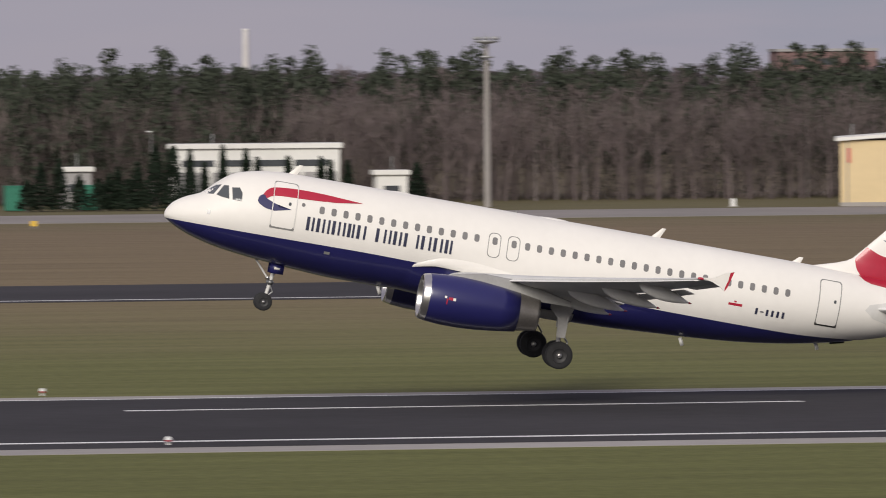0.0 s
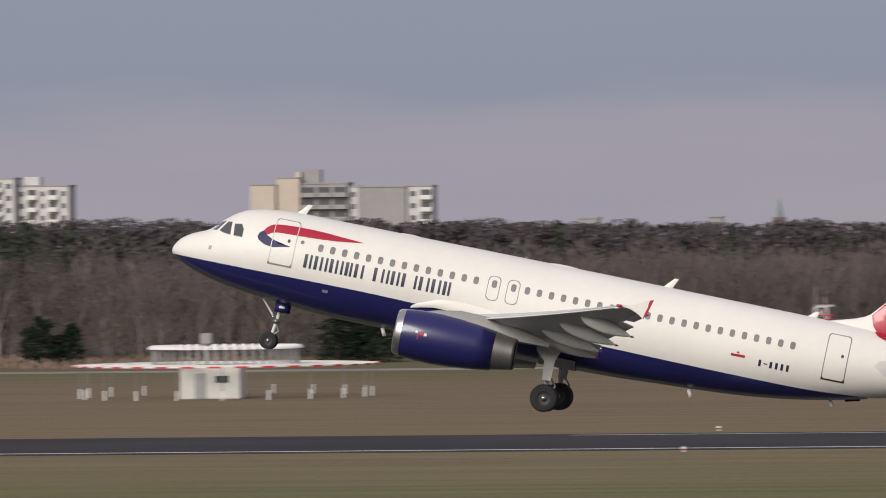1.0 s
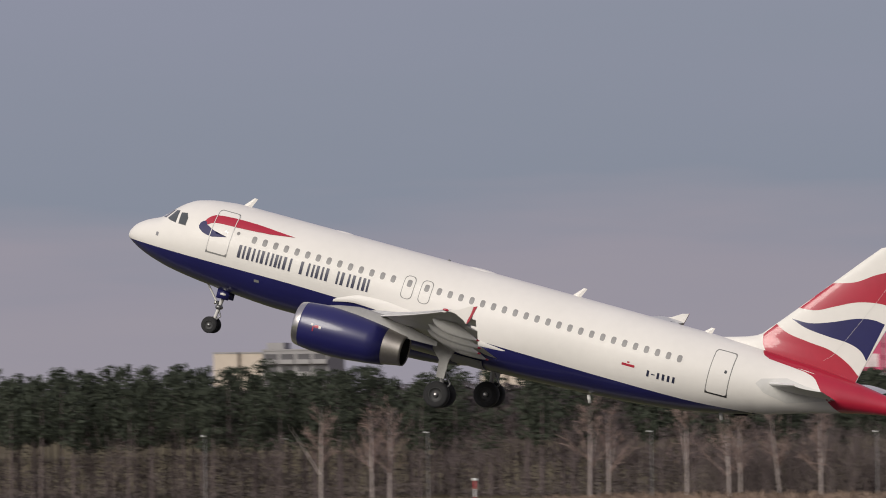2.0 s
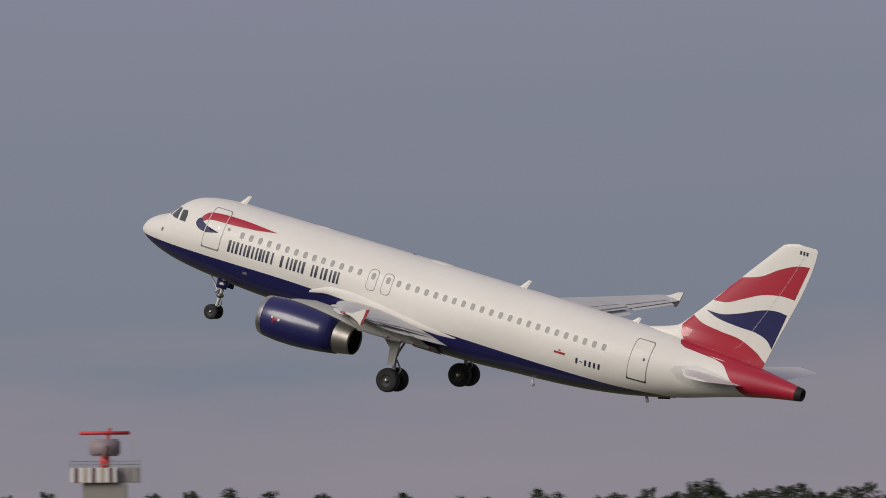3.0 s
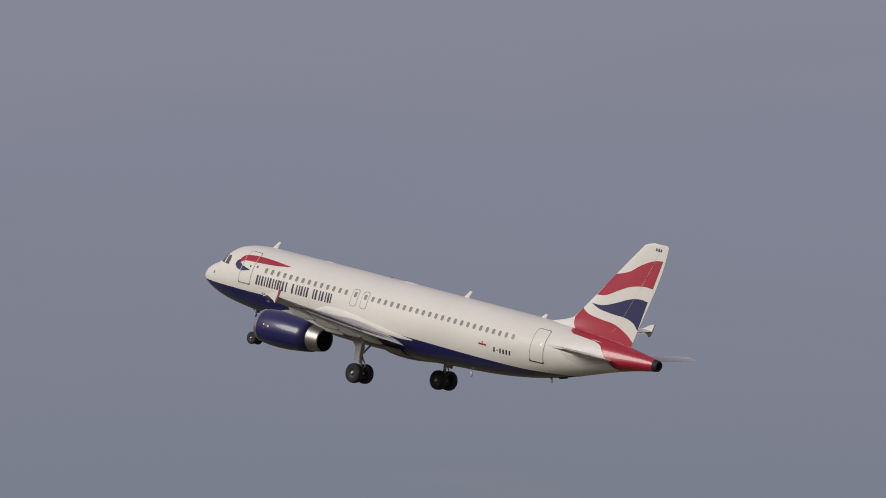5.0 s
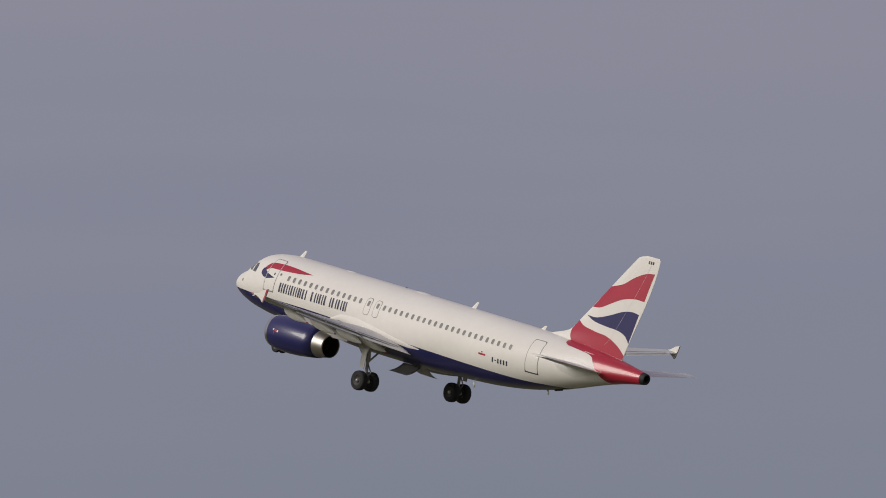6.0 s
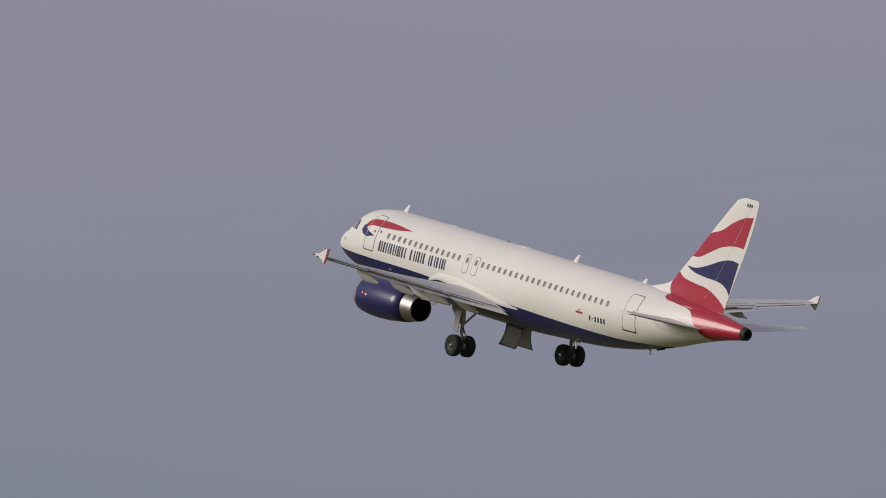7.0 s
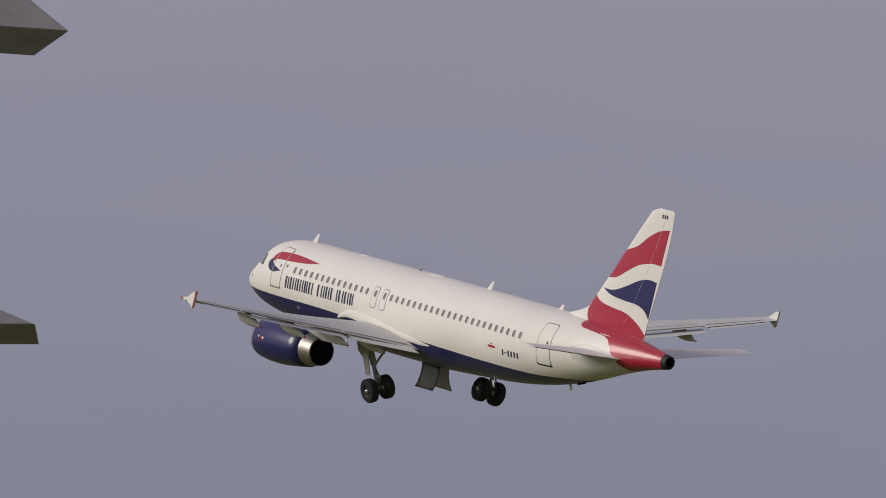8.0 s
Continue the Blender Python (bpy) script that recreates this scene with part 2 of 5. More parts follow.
# hull: white upper shell and navy lower shell meet at the belt line
stations = sorted(set([0.012, 0.03, 0.06, 0.11, 0.18, 0.27, 0.4, 0.55, 0.72, 0.9, 1.1, 1.3] + [1.3 + 0.14 * k for k in range(1, 28)] + [5.3 + 0.5 * k for k in range(0, 44)] + [27 + 0.3 * k for k in range(0, 37)]))
upper = grid_mesh([[hull(x, belt_angle(x) * (k / 24 - 1)) for k in range(49)] for x in stations])
bmesh.ops.recalc_face_normals(upper, faces=upper.faces)
part("fuselage", upper, WHITE, airliner, "glossy off-white upper fuselage skin")
low = []
for x in [s for s in stations if s < 31.5]:
    b = belt_angle(x)
    low.append([hull(x, b + (math.tau - 2 * b) * k / 28) for k in range(29)])
lower = grid_mesh(low)
bmesh.ops.recalc_face_normals(lower, faces=lower.faces)
part("belly", lower, NAVY, airliner, "dark navy lower fuselage")

# wing-body fairing under and beside the wing root
FAIR = curve([10.6, 11.4, 12.6, 15, 18, 20, 21.6, 23.2], [0.0, 0.12, 0.24, 0.30, 0.30, 0.24, 0.12, 0.0])
rows = []
for k in range(43):
    x = 10.6 + 12.6 * k / 42
    g, ring = FAIR(x), []
    for i in range(33):
        b = belt_angle(x) + 0.03
        a = b + (math.tau - 2 * b) * i / 32
        p = hull(x, a, -0.02 + g * (0.55 + 0.45 * abs(math.sin(a)) ** 2) * min(1, 0.05 + 4 * min(i, 32 - i) / 32))
        ring.append(p)
    rows.append(ring)
fair = grid_mesh(rows)
bmesh.ops.recalc_face_normals(fair, faces=fair.faces)
part("belly_fairing", fair, NAVY, airliner, "navy fairing below the wing")
FILLET = curve([10.9, 12, 13.3, 15, 17, 18.6, 20.4], [-0.05, 0.20, 0.29, 0.12, -0.16, -0.36, -0.52])
for side in (-1, 1):
    rows = []
    for k in range(33):
        u = k / 32
        x = 10.9 + 9.4 * u
        grow = min(1.0, u / 0.14) ** 0.5 * min(1.0, (1 - u) / 0.35) ** 0.7
        top = -0.36 - 0.5 * u + (FILLET(x) + 0.36 + 0.5 * u) * min(1.0, u / 0.14 + 0.02) ** 0.5
        ring = []
        for i in range(10):
            z = top - (0.13 + (0.55 - 0.42 * u) * grow * min(1.0, 0.15 + u / 0.3)) * i / 9
            ring.append((x, side * (skin_y(x, z) - 0.02 + (0.13 - 0.05 * u) * grow * math.sin(math.pi * 0.62 * i / 9)), z))
        rows.append(ring)
    f = grid_mesh(rows)
    bmesh.ops.recalc_face_normals(f, faces=f.faces)
    part("wing_root_fillet", f, WHITE, airliner, "white wing root fillet")

# cabin windows, cockpit panes, doors and markings on both sides
pane_at = [6.64 + 0.535 * k for k in range(14)] + [15.88 + 0.5364 * k for k in range(23)]
WINZ = lambda x: 1.35 - 0.0052 * (x - 6.64)
for side in (-1, 1):
    for x in pane_at + [14.41, 15.27]:
        z = WINZ(x)
        rim = part("cabin_window", patch(rounded(x - 0.185, x + 0.185, z - 0.235, z + 0.235, 0.13), side, 0.012 if x in (14.41, 15.27) else 0.004), WHITE, airliner)
        part("pane", patch(rounded(x - 0.115, x + 0.115, z - 0.165, z + 0.165, 0.09), side, 0.016 if x in (14.41, 15.27) else 0.008), PANEGREY, rim, "dark cabin window pane")
    for pane in ([(1.50, 1.20), (2.00, 1.62), (2.19, 1.68), (1.90, 1.25)], [(2.04, 1.25), (2.31, 1.67), (2.49, 1.69), (2.55, 1.17), (2.24, 1.2)], [(2.66, 1.64), (2.96, 1.69), (3.09, 1.5), (3.10, 1.17), (2.73, 1.17)]):
        c = np.mean(pane, axis=0)
        rim = part("cockpit_window", patch([tuple(c + (np.array(p) - c) * 1.10) for p in pane], side, 0.004, 0.1), SEAM, airliner, "grey cockpit window frame")
        part("pane", patch(pane, side, 0.010, 0.1), GLASS, rim, "dark glass cockpit pane")
    for x0, x1, z0, z1, w, name in ((4.45, 5.53, 0.26, 2.28, 0.035, "cabin_door"), (29.12, 30.14, 0.07, 2.10, 0.04, "cabin_door"), (14.12, 14.68, 0.58, 1.66, 0.03, "overwing_exit"), (14.98, 15.54, 0.57, 1.65, 0.03, "overwing_exit")):
        r = 0.14 if name == "cabin_door" else 0.2
        door = part(name, patch(rounded(x0, x1, z0, z1, r), side, 0.004), SEAM, airliner, "door outlined by a grey seam")
        part("door_panel", patch(rounded(x0 + w, x1 - w, z0 + w, z1 - w, r), side, 0.008), WHITE, door)
        if name == "cabin_door":
            if x0 < 10:
                for a, b, c, d in ((x0, x0 + 0.035, z0 + 0.1, z1 - 0.1), (x1 - 0.035, x1, z0 + 0.1, z1 - 0.1)):
                    part("door_gap", patch([(a, c), (b, c), (b, d), (a, d)], side, 0.024), PALEGREY, door)
            part("door_sill", patch([(x0, z0 + 0.16), (x0, z0 - 0.02), (x1, z0 - 0.02), (x1, z0 + 0.16), (x1 - 0.05, z0 + 0.05), (x0 + 0.05, z0 + 0.05)], side, 0.012), SEAM if x0 < 10 else DARKMETAL, door)
            part("door_window", patch(rounded(x0 + 0.70, x0 + 0.82, z0 + 1.05, z0 + 1.20, 0.05), side, 0.014), GLASS, door)
    part("round_window", patch(rounded(5.72, 5.88, 1.37, 1.53, 0.075), side, 0.012), PANEGREY, airliner, "small round window")
    part("ribbon_red", patch([tuple(p) for p in smooth_line([(4.06, 1.46), (3.98, 1.58), (4.2, 1.85), (4.55, 1.985), (5.46, 2.05), (6.56, 2.04), (7.67, 1.97), (8.42, 1.92)], 4) + smooth_line([(7.2, 1.76), (5.66, 1.69), (4.77, 1.66), (4.4, 1.60), (4.2, 1.48)], 4)], side, 0.016, 0.2), RED, airliner, "tapering red ribbon marking")
    part("ribbon_navy", patch([tuple(p) for p in smooth_line([(3.79, 1.31), (3.84, 1.50), (3.99, 1.60), (4.10, 1.58)], 4) + smooth_line([(4.16, 1.47), (4.62, 1.29), (5.32, 1.15)], 4) + smooth_line([(4.56, 0.985), (4.14, 1.05), (3.86, 1.20)], 4)], side, 0.018, 0.2), RIBBON, airliner, "navy ribbon marking")
    for x0, x1, z0, z1, m in ((25.12, 25.74, 0.30, 0.41, RED), (25.36, 25.47, 0.45, 0.52, RED), (1.72, 1.86, 0.34, 0.52, STEEL), (7.05, 7.3, -0.52, -0.40, SEAM)):
        part("service_panel", patch([(x0, z0), (x1, z0), (x1, z1), (x0, z1)], side, 0.008), m, airliner)
    # the airline's name and the registration as rows of plain bars
    x = 6.04
    for w, gap in ((0.40, 0), (0.42, 0), (0.16, 0), (0.42, 0), (0.16, 0), (0.36, 0), (0.46, 0.34), (0.52, 0), (0.16, 0), (0.42, 0), (0.72, 0), (0.50, 0), (0.46, 0), (0.38, 0)):
        s = (12.62 - 6.04) / 6.66
        z0 = 0.385 + 0.004 * (x - 6)
        word = bmesh.new()
        bars = [(0.02, 0.12)] if w < 0.2 else [(0, 0.14), (w * s - 0.15, w * s - 0.05)]
        for a, b in bars:
            patch([(x + a, z0), (x + b, z0), (x + b, z0 + 0.60), (x + a, z0 + 0.60)], side, 0.012, bm=word)
        part("title_bar", word, INK, airliner, "dark title marking on the fuselage")
        x += (w + 0.06 + gap) * s
    for k in range(6):
        x = 26.34 + 0.245 * k
        part("registration_bar", patch([(x + 0.02, 0.08), (x + 0.13, 0.08), (x + 0.13, 0.36), (x + 0.02, 0.36)] if k != 1 else [(x, 0.20), (x + 0.16, 0.20), (x + 0.16, 0.25), (x, 0.25)], side, 0.010), INK, airliner, "dark registration marking")

# red tail cone over the white skin, and the dark exhaust of the auxiliary unit
EDGE = curve([-1.2, 0.5, 0.86, 1.32, 1.91, 2.1, 2.26, 2.6, 2.8], [36.1, 35.45, 34.85, 34.3, 33.75, 33.1, 31.3, 30.9, 30.8])
rows = []
for k in range(61):
    a = math.pi * (k / 30 - 1)
    x0 = 34.0
    for _ in range(25):
        x0 = 0.5 * x0 + 0.5 * EDGE(hull(x0, a)[2])
    rows.append([hull(x0 + (37.62 - x0) * i / 24, a, 0.008) for i in range(25)])
tail = grid_mesh(rows)
bmesh.ops.recalc_face_normals(tail, faces=tail.faces)
part("tail_cone", tail, RED, airliner, "glossy red tail cone")
rows = [[hull(x, math.tau * k / 32, o) for k in range(32)] for x, o in ((37.5, 0.012), (37.8, 0.012), (37.86, -0.03), (37.8, -0.10), (37.3, -0.12))]
apu = grid_mesh(rows, True)
cap(apu, rows[-1])
bmesh.ops.recalc_face_normals(apu, faces=apu.faces)
part("exhaust_ring", apu, DARKMETAL, airliner, "sooty exhaust ring at the tail")

# fin with its flag-like bands
FIN_LE = curve([2.1, 2.62, 2.8, 3.19, 8.36, 8.56], [27.9, 28.9, 29.7, 30.62, 35.08, 35.75])
FIN_TE = curve([2.2, 2.39, 8.47, 8.56], [35.42, 35.49, 36.92, 36.8])


def fin_y(x, z):
    le, te = FIN_LE(z), FIN_TE(z)
    u = min(max((x - le) / (te - le), 0.0), 1.0)
    return (te - le) * 5 * 0.085 * (0.2969 * math.sqrt(u) - 0.126 * u - 0.3516 * u * u + 0.2843 * u ** 3 - 0.1015 * u ** 4) + 0.004


rows = []
for k in range(49):
    z = 2.12 + (8.56 - 2.12) * (k / 48) ** 0.85
    le, te = FIN_LE(z), FIN_TE(z)
    us = [0.5 * (1 - math.cos(math.pi * i / 20)) for i in range(21)]
    ring = [(le + u * (te - le), -fin_y(le + u * (te - le), z), z) for u in us]
    rows.append(ring + [(x, -y, zz) for x, y, zz in ring[::-1]])
fin = grid_mesh(rows, True)
cap(fin, rows[-1])
bmesh.ops.recalc_face_normals(fin, faces=fin.faces)
fin = part("fin", fin, WHITE, airliner, "white vertical fin with red and navy waves")


def band(name, upper_line, lower_line, material, label):
    a, b = smooth_line(upper_line, 10), smooth_line(lower_line, 10)
    n = 46
    pick = lambda l, t: l[min(int(t * (len(l) - 1)), len(l) - 2)] + (l[min(int(t * (len(l) - 1)), len(l) - 2) + 1] - l[min(int(t * (len(l) - 1)), len(l) - 2)]) * (t * (len(l) - 1) - min(int(t * (len(l) - 1)), len(l) - 2))
    for side in (-1, 1):
        rows = []
        for k in range(n + 1):
            p, q = pick(a, k / n), pick(b, k / n)
            rows.append([(x, side * (fin_y(x, z) + 0.006), z) for x, z in (p + (q - p) * i / 14 for i in range(15))])
        bm = grid_mesh(rows)
        bmesh.ops.recalc_face_normals(bm, faces=bm.faces)
        part(name, bm, material, fin, label)


band("red_band", [(33.27, 6.23), (34.3, 6.55), (35.15, 7.10), (36.0, 7.50), (36.70, 7.62)], [(31.99, 4.76), (32.84, 4.86), (33.68, 5.26), (34.59, 5.68), (35.56, 5.88), (36.29, 5.86)], RED, "red wave on the fin")
band("navy_band", [(31.85, 4.22), (32.72, 4.23), (33.67, 4.52), (34.75, 4.96), (35.5, 5.1), (36.08, 5.04)], [(31.85, 4.21), (32.61, 3.97), (33.65, 3.86), (34.67, 3.80), (35.3, 3.59), (35.66, 3.22)], NAVY, "navy wave on the fin")
band("red_band", [(31.2, 3.80), (31.86, 3.53), (32.91, 3.39), (33.94, 3.28), (34.87, 2.90), (35.48, 2.46)], [(30.72, 3.19), (30.9, 2.70), (31.4, 2.36), (32.6, 2.22), (34.2, 2.16), (35.40, 2.14)], RED, "red wave at the fin's foot")
for side in (-1, 1):
    # the rudder's hinge line and a small mark of plain bars at the tip
    line = []
    for k in range(25):
        z = 2.75 + 5.55 * k / 24
        x = FIN_LE(z) + 0.70 * (FIN_TE(z) - FIN_LE(z))
        line.append([(x + d, side * (fin_y(x + d, z) + 0.010), z) for d in (0.0, 0.012)])
    part("rudder_seam", grid_mesh(line), PALEGREY, fin, "thin grey rudder hinge line")
    for k in range(3):
        x = 36.02 + 0.17 * k
        part("tip_mark", grid_mesh([[(x + d, side * (fin_y(x + d, z) + 0.010), z) for d in (0.0, 0.10)] for z in (8.12, 8.30)]), INK, fin)

# tailplane
for side in (-1, 1):
    st = [(31.55 + 2.72 * u, side * (0.75 + 5.45 * u), 1.12 + 0.62 * u, 3.35 - 2.0 * u, 0.10, -1.0) for u in (0, 0.25, 0.5, 0.75, 0.97, 1.0)]
    tp = part("tailplane", wing_mesh(st), TAILGREY, airliner, "pale grey tailplane")
    plate = [(31.3, 1.05), (31.5, 1.32), (32.6, 1.62), (34.2, 1.36), (34.75, 1.12), (33.6, 0.75), (32.8, 0.50), (31.75, 0.72)]
    part("trim_plate", patch(plate, side, 0.010), PALEGREY, tp, "grey plate at the tailplane root")

# wings with slats, flaps, fairings and tip fences
for side in (-1, 1):
    def wing_line(u):
        """Leading edge, chord, height and twist at u from root to tip."""
        y = 1.7 + 15.2 * u
        le = 12.6 + 0.553 * (y - 1.7)
        te = 18.65 + 0.12 * (y - 1.7) if y < 6.4 else 19.21 + 0.295 * (y - 6.4)
        return le, side * y, -0.58 + 1.86 * u + 0.36 * u * u, te - le, 0.135 - 0.04 * u, 2.6 - 4.0 * u
    wing = part("wing", wing_mesh([wing_line(u) for u in np.linspace(0, 1, 18)], 18, camber=0.012), WINGGREY, airliner, "light grey swept wing with flaps out")
    rows = []
    for u in np.linspace(0.015, 0.985, 14):
        le, y, z, c, th, tw = wing_line(u)
        rows.append((le - 0.06 - 0.22 * (1 - u), y, z - 0.10 - 0.06 * (1 - u), 0.62 - 0.25 * u, 0.16, -14))
    part("slat", wing_mesh(rows, 10), TAILGREY, wing, "pale grey slat along the leading edge")
    for u0, u1, size in ((0.03, 0.30, 1.0), (0.32, 0.76, 0.72)):
        rows = []
        for u in np.linspace(u0, u1, 6):
            le, y, z, c, th, tw = wing_line(u)
            k = size * (1 - 0.38 * (u - u0))
            rows.append((le + c - 0.25, y, z - 0.04 * c - 0.02, k, 0.12, 9))
        part("flap", wing_mesh(rows, 10), PALEGREY, wing, "pale grey lowered flap")
    for f0, f1, u0, u1 in ((0.905, 0.945, 0.03, 0.30), (0.895, 0.94, 0.31, 0.77), (0.74, 0.752, 0.34, 0.76), (0.80, 0.83, 0.78, 0.96)):
        gap = []
        for u in np.linspace(u0, u1, 10):
            le, y, z, c, th, tw = wing_line(u)
            line = []
            for f in (f0, f1):
                t = 5 * th * (0.2969 * math.sqrt(f) - 0.126 * f - 0.3516 * f * f + 0.2843 * f ** 3 - 0.1015 * f ** 4) + 0.048 * f * (1 - f) + 0.012 / c
                line.append((le + f * c * math.cos(radians(tw)) + t * c * math.sin(radians(tw)), y, z - f * c * math.sin(radians(tw)) + t * c * math.cos(radians(tw))))
            gap.append(line)
        part("panel_gap", grid_mesh(gap), SEAM, wing, "dark gap before the flap")
    rows = []
    for u in np.linspace(0.78, 0.96, 5):
        le, y, z, c, th, tw = wing_line(u)
        rows.append((le + c - 0.18, y, z - 0.02, 0.42 - 0.3 * (u - 0.78), 0.12, 4))
    part("aileron", wing_mesh(rows, 8), PALEGREY, wing)
    for u, length in ((0.17, 2.8), (0.32, 2.7), (0.52, 2.6), (0.72, 2.3)):
        le, y, z, c, th, tw = wing_line(u)
        prof = [(length * s, 0.235 * math.sin(math.pi * min(0.999, s ** 0.75)) ** 0.8 + 0.005) for s in np.linspace(0, 1, 15)]
        f = lathe(prof, (0, 0, 0), "X", 12)
        bmesh.ops.scale(f, vec=(1, 0.8, 1.25), verts=f.verts)
        bmesh.ops.rotate(f, cent=(0, 0, 0), matrix=Euler((0, radians(10), 0)).to_matrix(), verts=f.verts)
        bmesh.ops.translate(f, vec=(le + c - length * 0.62 - 0.40, y, z - 0.02 * c - 0.10), verts=f.verts)
        bmesh.ops.recalc_face_normals(f, faces=f.faces)
        fairing = part("flap_track_fairing", f, PALEGREY, wing, "canoe-shaped flap track fairing")
        tip = lathe([(0, 0.05), (0.09, 0.035), (0.14, 0.01)], (le + c + length * 0.352 - 0.40, y, z - 0.02 * c - 0.10 - length * 0.172), "X", 8)
        part("fairing_tip", tip, RED, fairing, "red fairing tip")
    le, y, z, c, th, tw = wing_line(1.0)
    ring = [(le + 0.15, z + 0.02), (le + 0.60, z + 0.13), (le + 1.08, z + 0.42), (le + 1.40, z + 0.50), (le + 1.30, z + 0.12), (le + 1.20, z - 0.22), (le + 1.10, z - 0.36), (le + 0.92, z - 0.22), (le + 0.55, z - 0.06)]
    bm = bmesh.new()
    outer = [bm.verts.new((px, y + side * 0.035, pz)) for px, pz in ring]
    inner = [bm.verts.new((px, y - side * 0.035, pz)) for px, pz in ring]
    bm.faces.new(outer), bm.faces.new(inner[::-1])
    for i in range(len(ring)):
        j = (i + 1) % len(ring)
        bm.faces.new((outer[j], outer[i], inner[i], inner[j]))
    bmesh.ops.recalc_face_normals(bm, faces=bm.faces)
    fence = part("wingtip_fence", bm, WHITE, wing, "white arrow-shaped wingtip fence", smooth=False)
    bm = bmesh.new()
    for s in ((-1, 1) if side < 0 else (1,)):
        trail = [(le + 1.41, z + 0.51), (le + 1.31, z + 0.12), (le + 1.21, z - 0.23), (le + 1.11, z - 0.37), (le + 1.12, z - 0.20), (le + 1.21, z + 0.12), (le + 1.25, z + 0.45)]
        bm.faces.new([bm.verts.new((px, y + s * 0.04, pz)) for px, pz in trail])
    part("fence_stripe", bm, RED, fence, "red trailing edge stripe", smooth=False)
    part("navigation_light", lathe([(0, 0.01), (0.06, 0.05), (0.2, 0.06), (0.3, 0.01)], (le - 0.1, y, z), "X", 8), RED if side < 0 else BARE, wing)

    # engine, hung on its pylon
    ey, ez = side * 5.75, -1.46
    nac = lathe([(11.02, 0.93), (11.05, 0.97), (11.4, 1.045), (12.0, 1.10), (12.8, 1.11), (13.6, 1.07), (14.5, 0.975), (15.3, 0.865), (15.3, 0.6)], (0, ey, ez), "X", 56)
    bmesh.ops.recalc_face_normals(nac, faces=nac.faces)
    engine = part("engine", nac, NAVY, airliner, "navy engine nacelle under the wing")
    lip = lathe([(11.42, 0.80), (11.2, 0.84), (11.02, 0.88), (10.97, 0.91), (11.0, 0.955), (11.06, 0.985), (11.30, 1.032)], (0, ey, ez), "X", 56)
    part("intake_lip", lip, BARE, engine, "polished metal intake lip")
    # the duct lining is one even near-black
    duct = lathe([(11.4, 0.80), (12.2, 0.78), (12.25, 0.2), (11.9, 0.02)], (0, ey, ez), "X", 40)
    part("intake_duct", duct, DARKMETAL, engine)
    for k in range(22):
        a = math.tau * k / 22
        bm = bmesh.new()
        bm.faces.new([bm.verts.new(p) for p in ((12.12, ey + 0.2 * math.cos(a), ez + 0.2 * math.sin(a)), (12.2, ey + 0.2 * math.cos(a + 0.2), ez + 0.2 * math.sin(a + 0.2)), (12.18, ey + 0.78 * math.cos(a + 0.26), ez + 0.78 * math.sin(a + 0.26)), (12.04, ey + 0.78 * math.cos(a), ez + 0.78 * math.sin(a)))])
        part("fan_blade", bm, STEEL, engine, smooth=False)
    noz = lathe([(15.2, 0.86), (15.5, 0.81), (15.8, 0.755), (16.1, 0.705), (16.22, 0.685), (16.20, 0.66), (15.9, 0.66)], (0, ey, ez + 0.02), "X", 48)
    part("exhaust_nozzle", noz, NOZZLE, engine, "bare metal exhaust nozzle")
    part("nozzle_inside", lathe([(16.16, 0.66), (15.4, 0.62), (15.2, 0.05)], (0, ey, ez + 0.02), "X", 40), DARKMETAL, engine, "black inside of the exhaust")
    part("exhaust_plug", lathe([(15.3, 0.34), (15.8, 0.25), (16.1, 0.03)], (0, ey, ez + 0.02), "X", 24), DARKMETAL, engine)
    rows = []
    for x, top, half in ((11.9, -0.42, 0.02), (12.6, -0.22, 0.13), (13.6, -0.05, 0.17), (15.2, -0.10, 0.18), (16.4, -0.35, 0.16), (17.6, -0.62, 0.03)):
        rows.append([(x, ey - half, -0.85), (x, ey - half, top - 0.05), (x, ey, top), (x, ey + half, top - 0.05), (x, ey + half, -0.85)])
    pyl = grid_mesh(rows)
    bmesh.ops.recalc_face_normals(pyl, faces=pyl.faces)
    part("pylon", pyl, PYLON, engine, "grey engine pylon")
    for dx, dz, w, h, m in ((0.9, 0.12, 0.1, 0.1, WHITE), (1.08, 0.06, 0.2, 0.12, RED), (1.28, 0.05, 0.12, 0.12, WHITE), (1.0, -0.14, 0.05, 0.25, RED)):
        bm = bmesh.new()
        rows = []
        for i in range(5):
            xx = 11.02 + dx + w * i / 4
            r = 1.045 + 0.055 * min(1, (xx - 11.4) / 0.6) + 0.008
            rows.append([(xx, ey + side * math.sqrt(r * r - (dz + h * j / 4) ** 2), ez + dz + h * j / 4) for j in range(5)])
        part("engine_marking", grid_mesh(rows, bm=bm), m, engine)


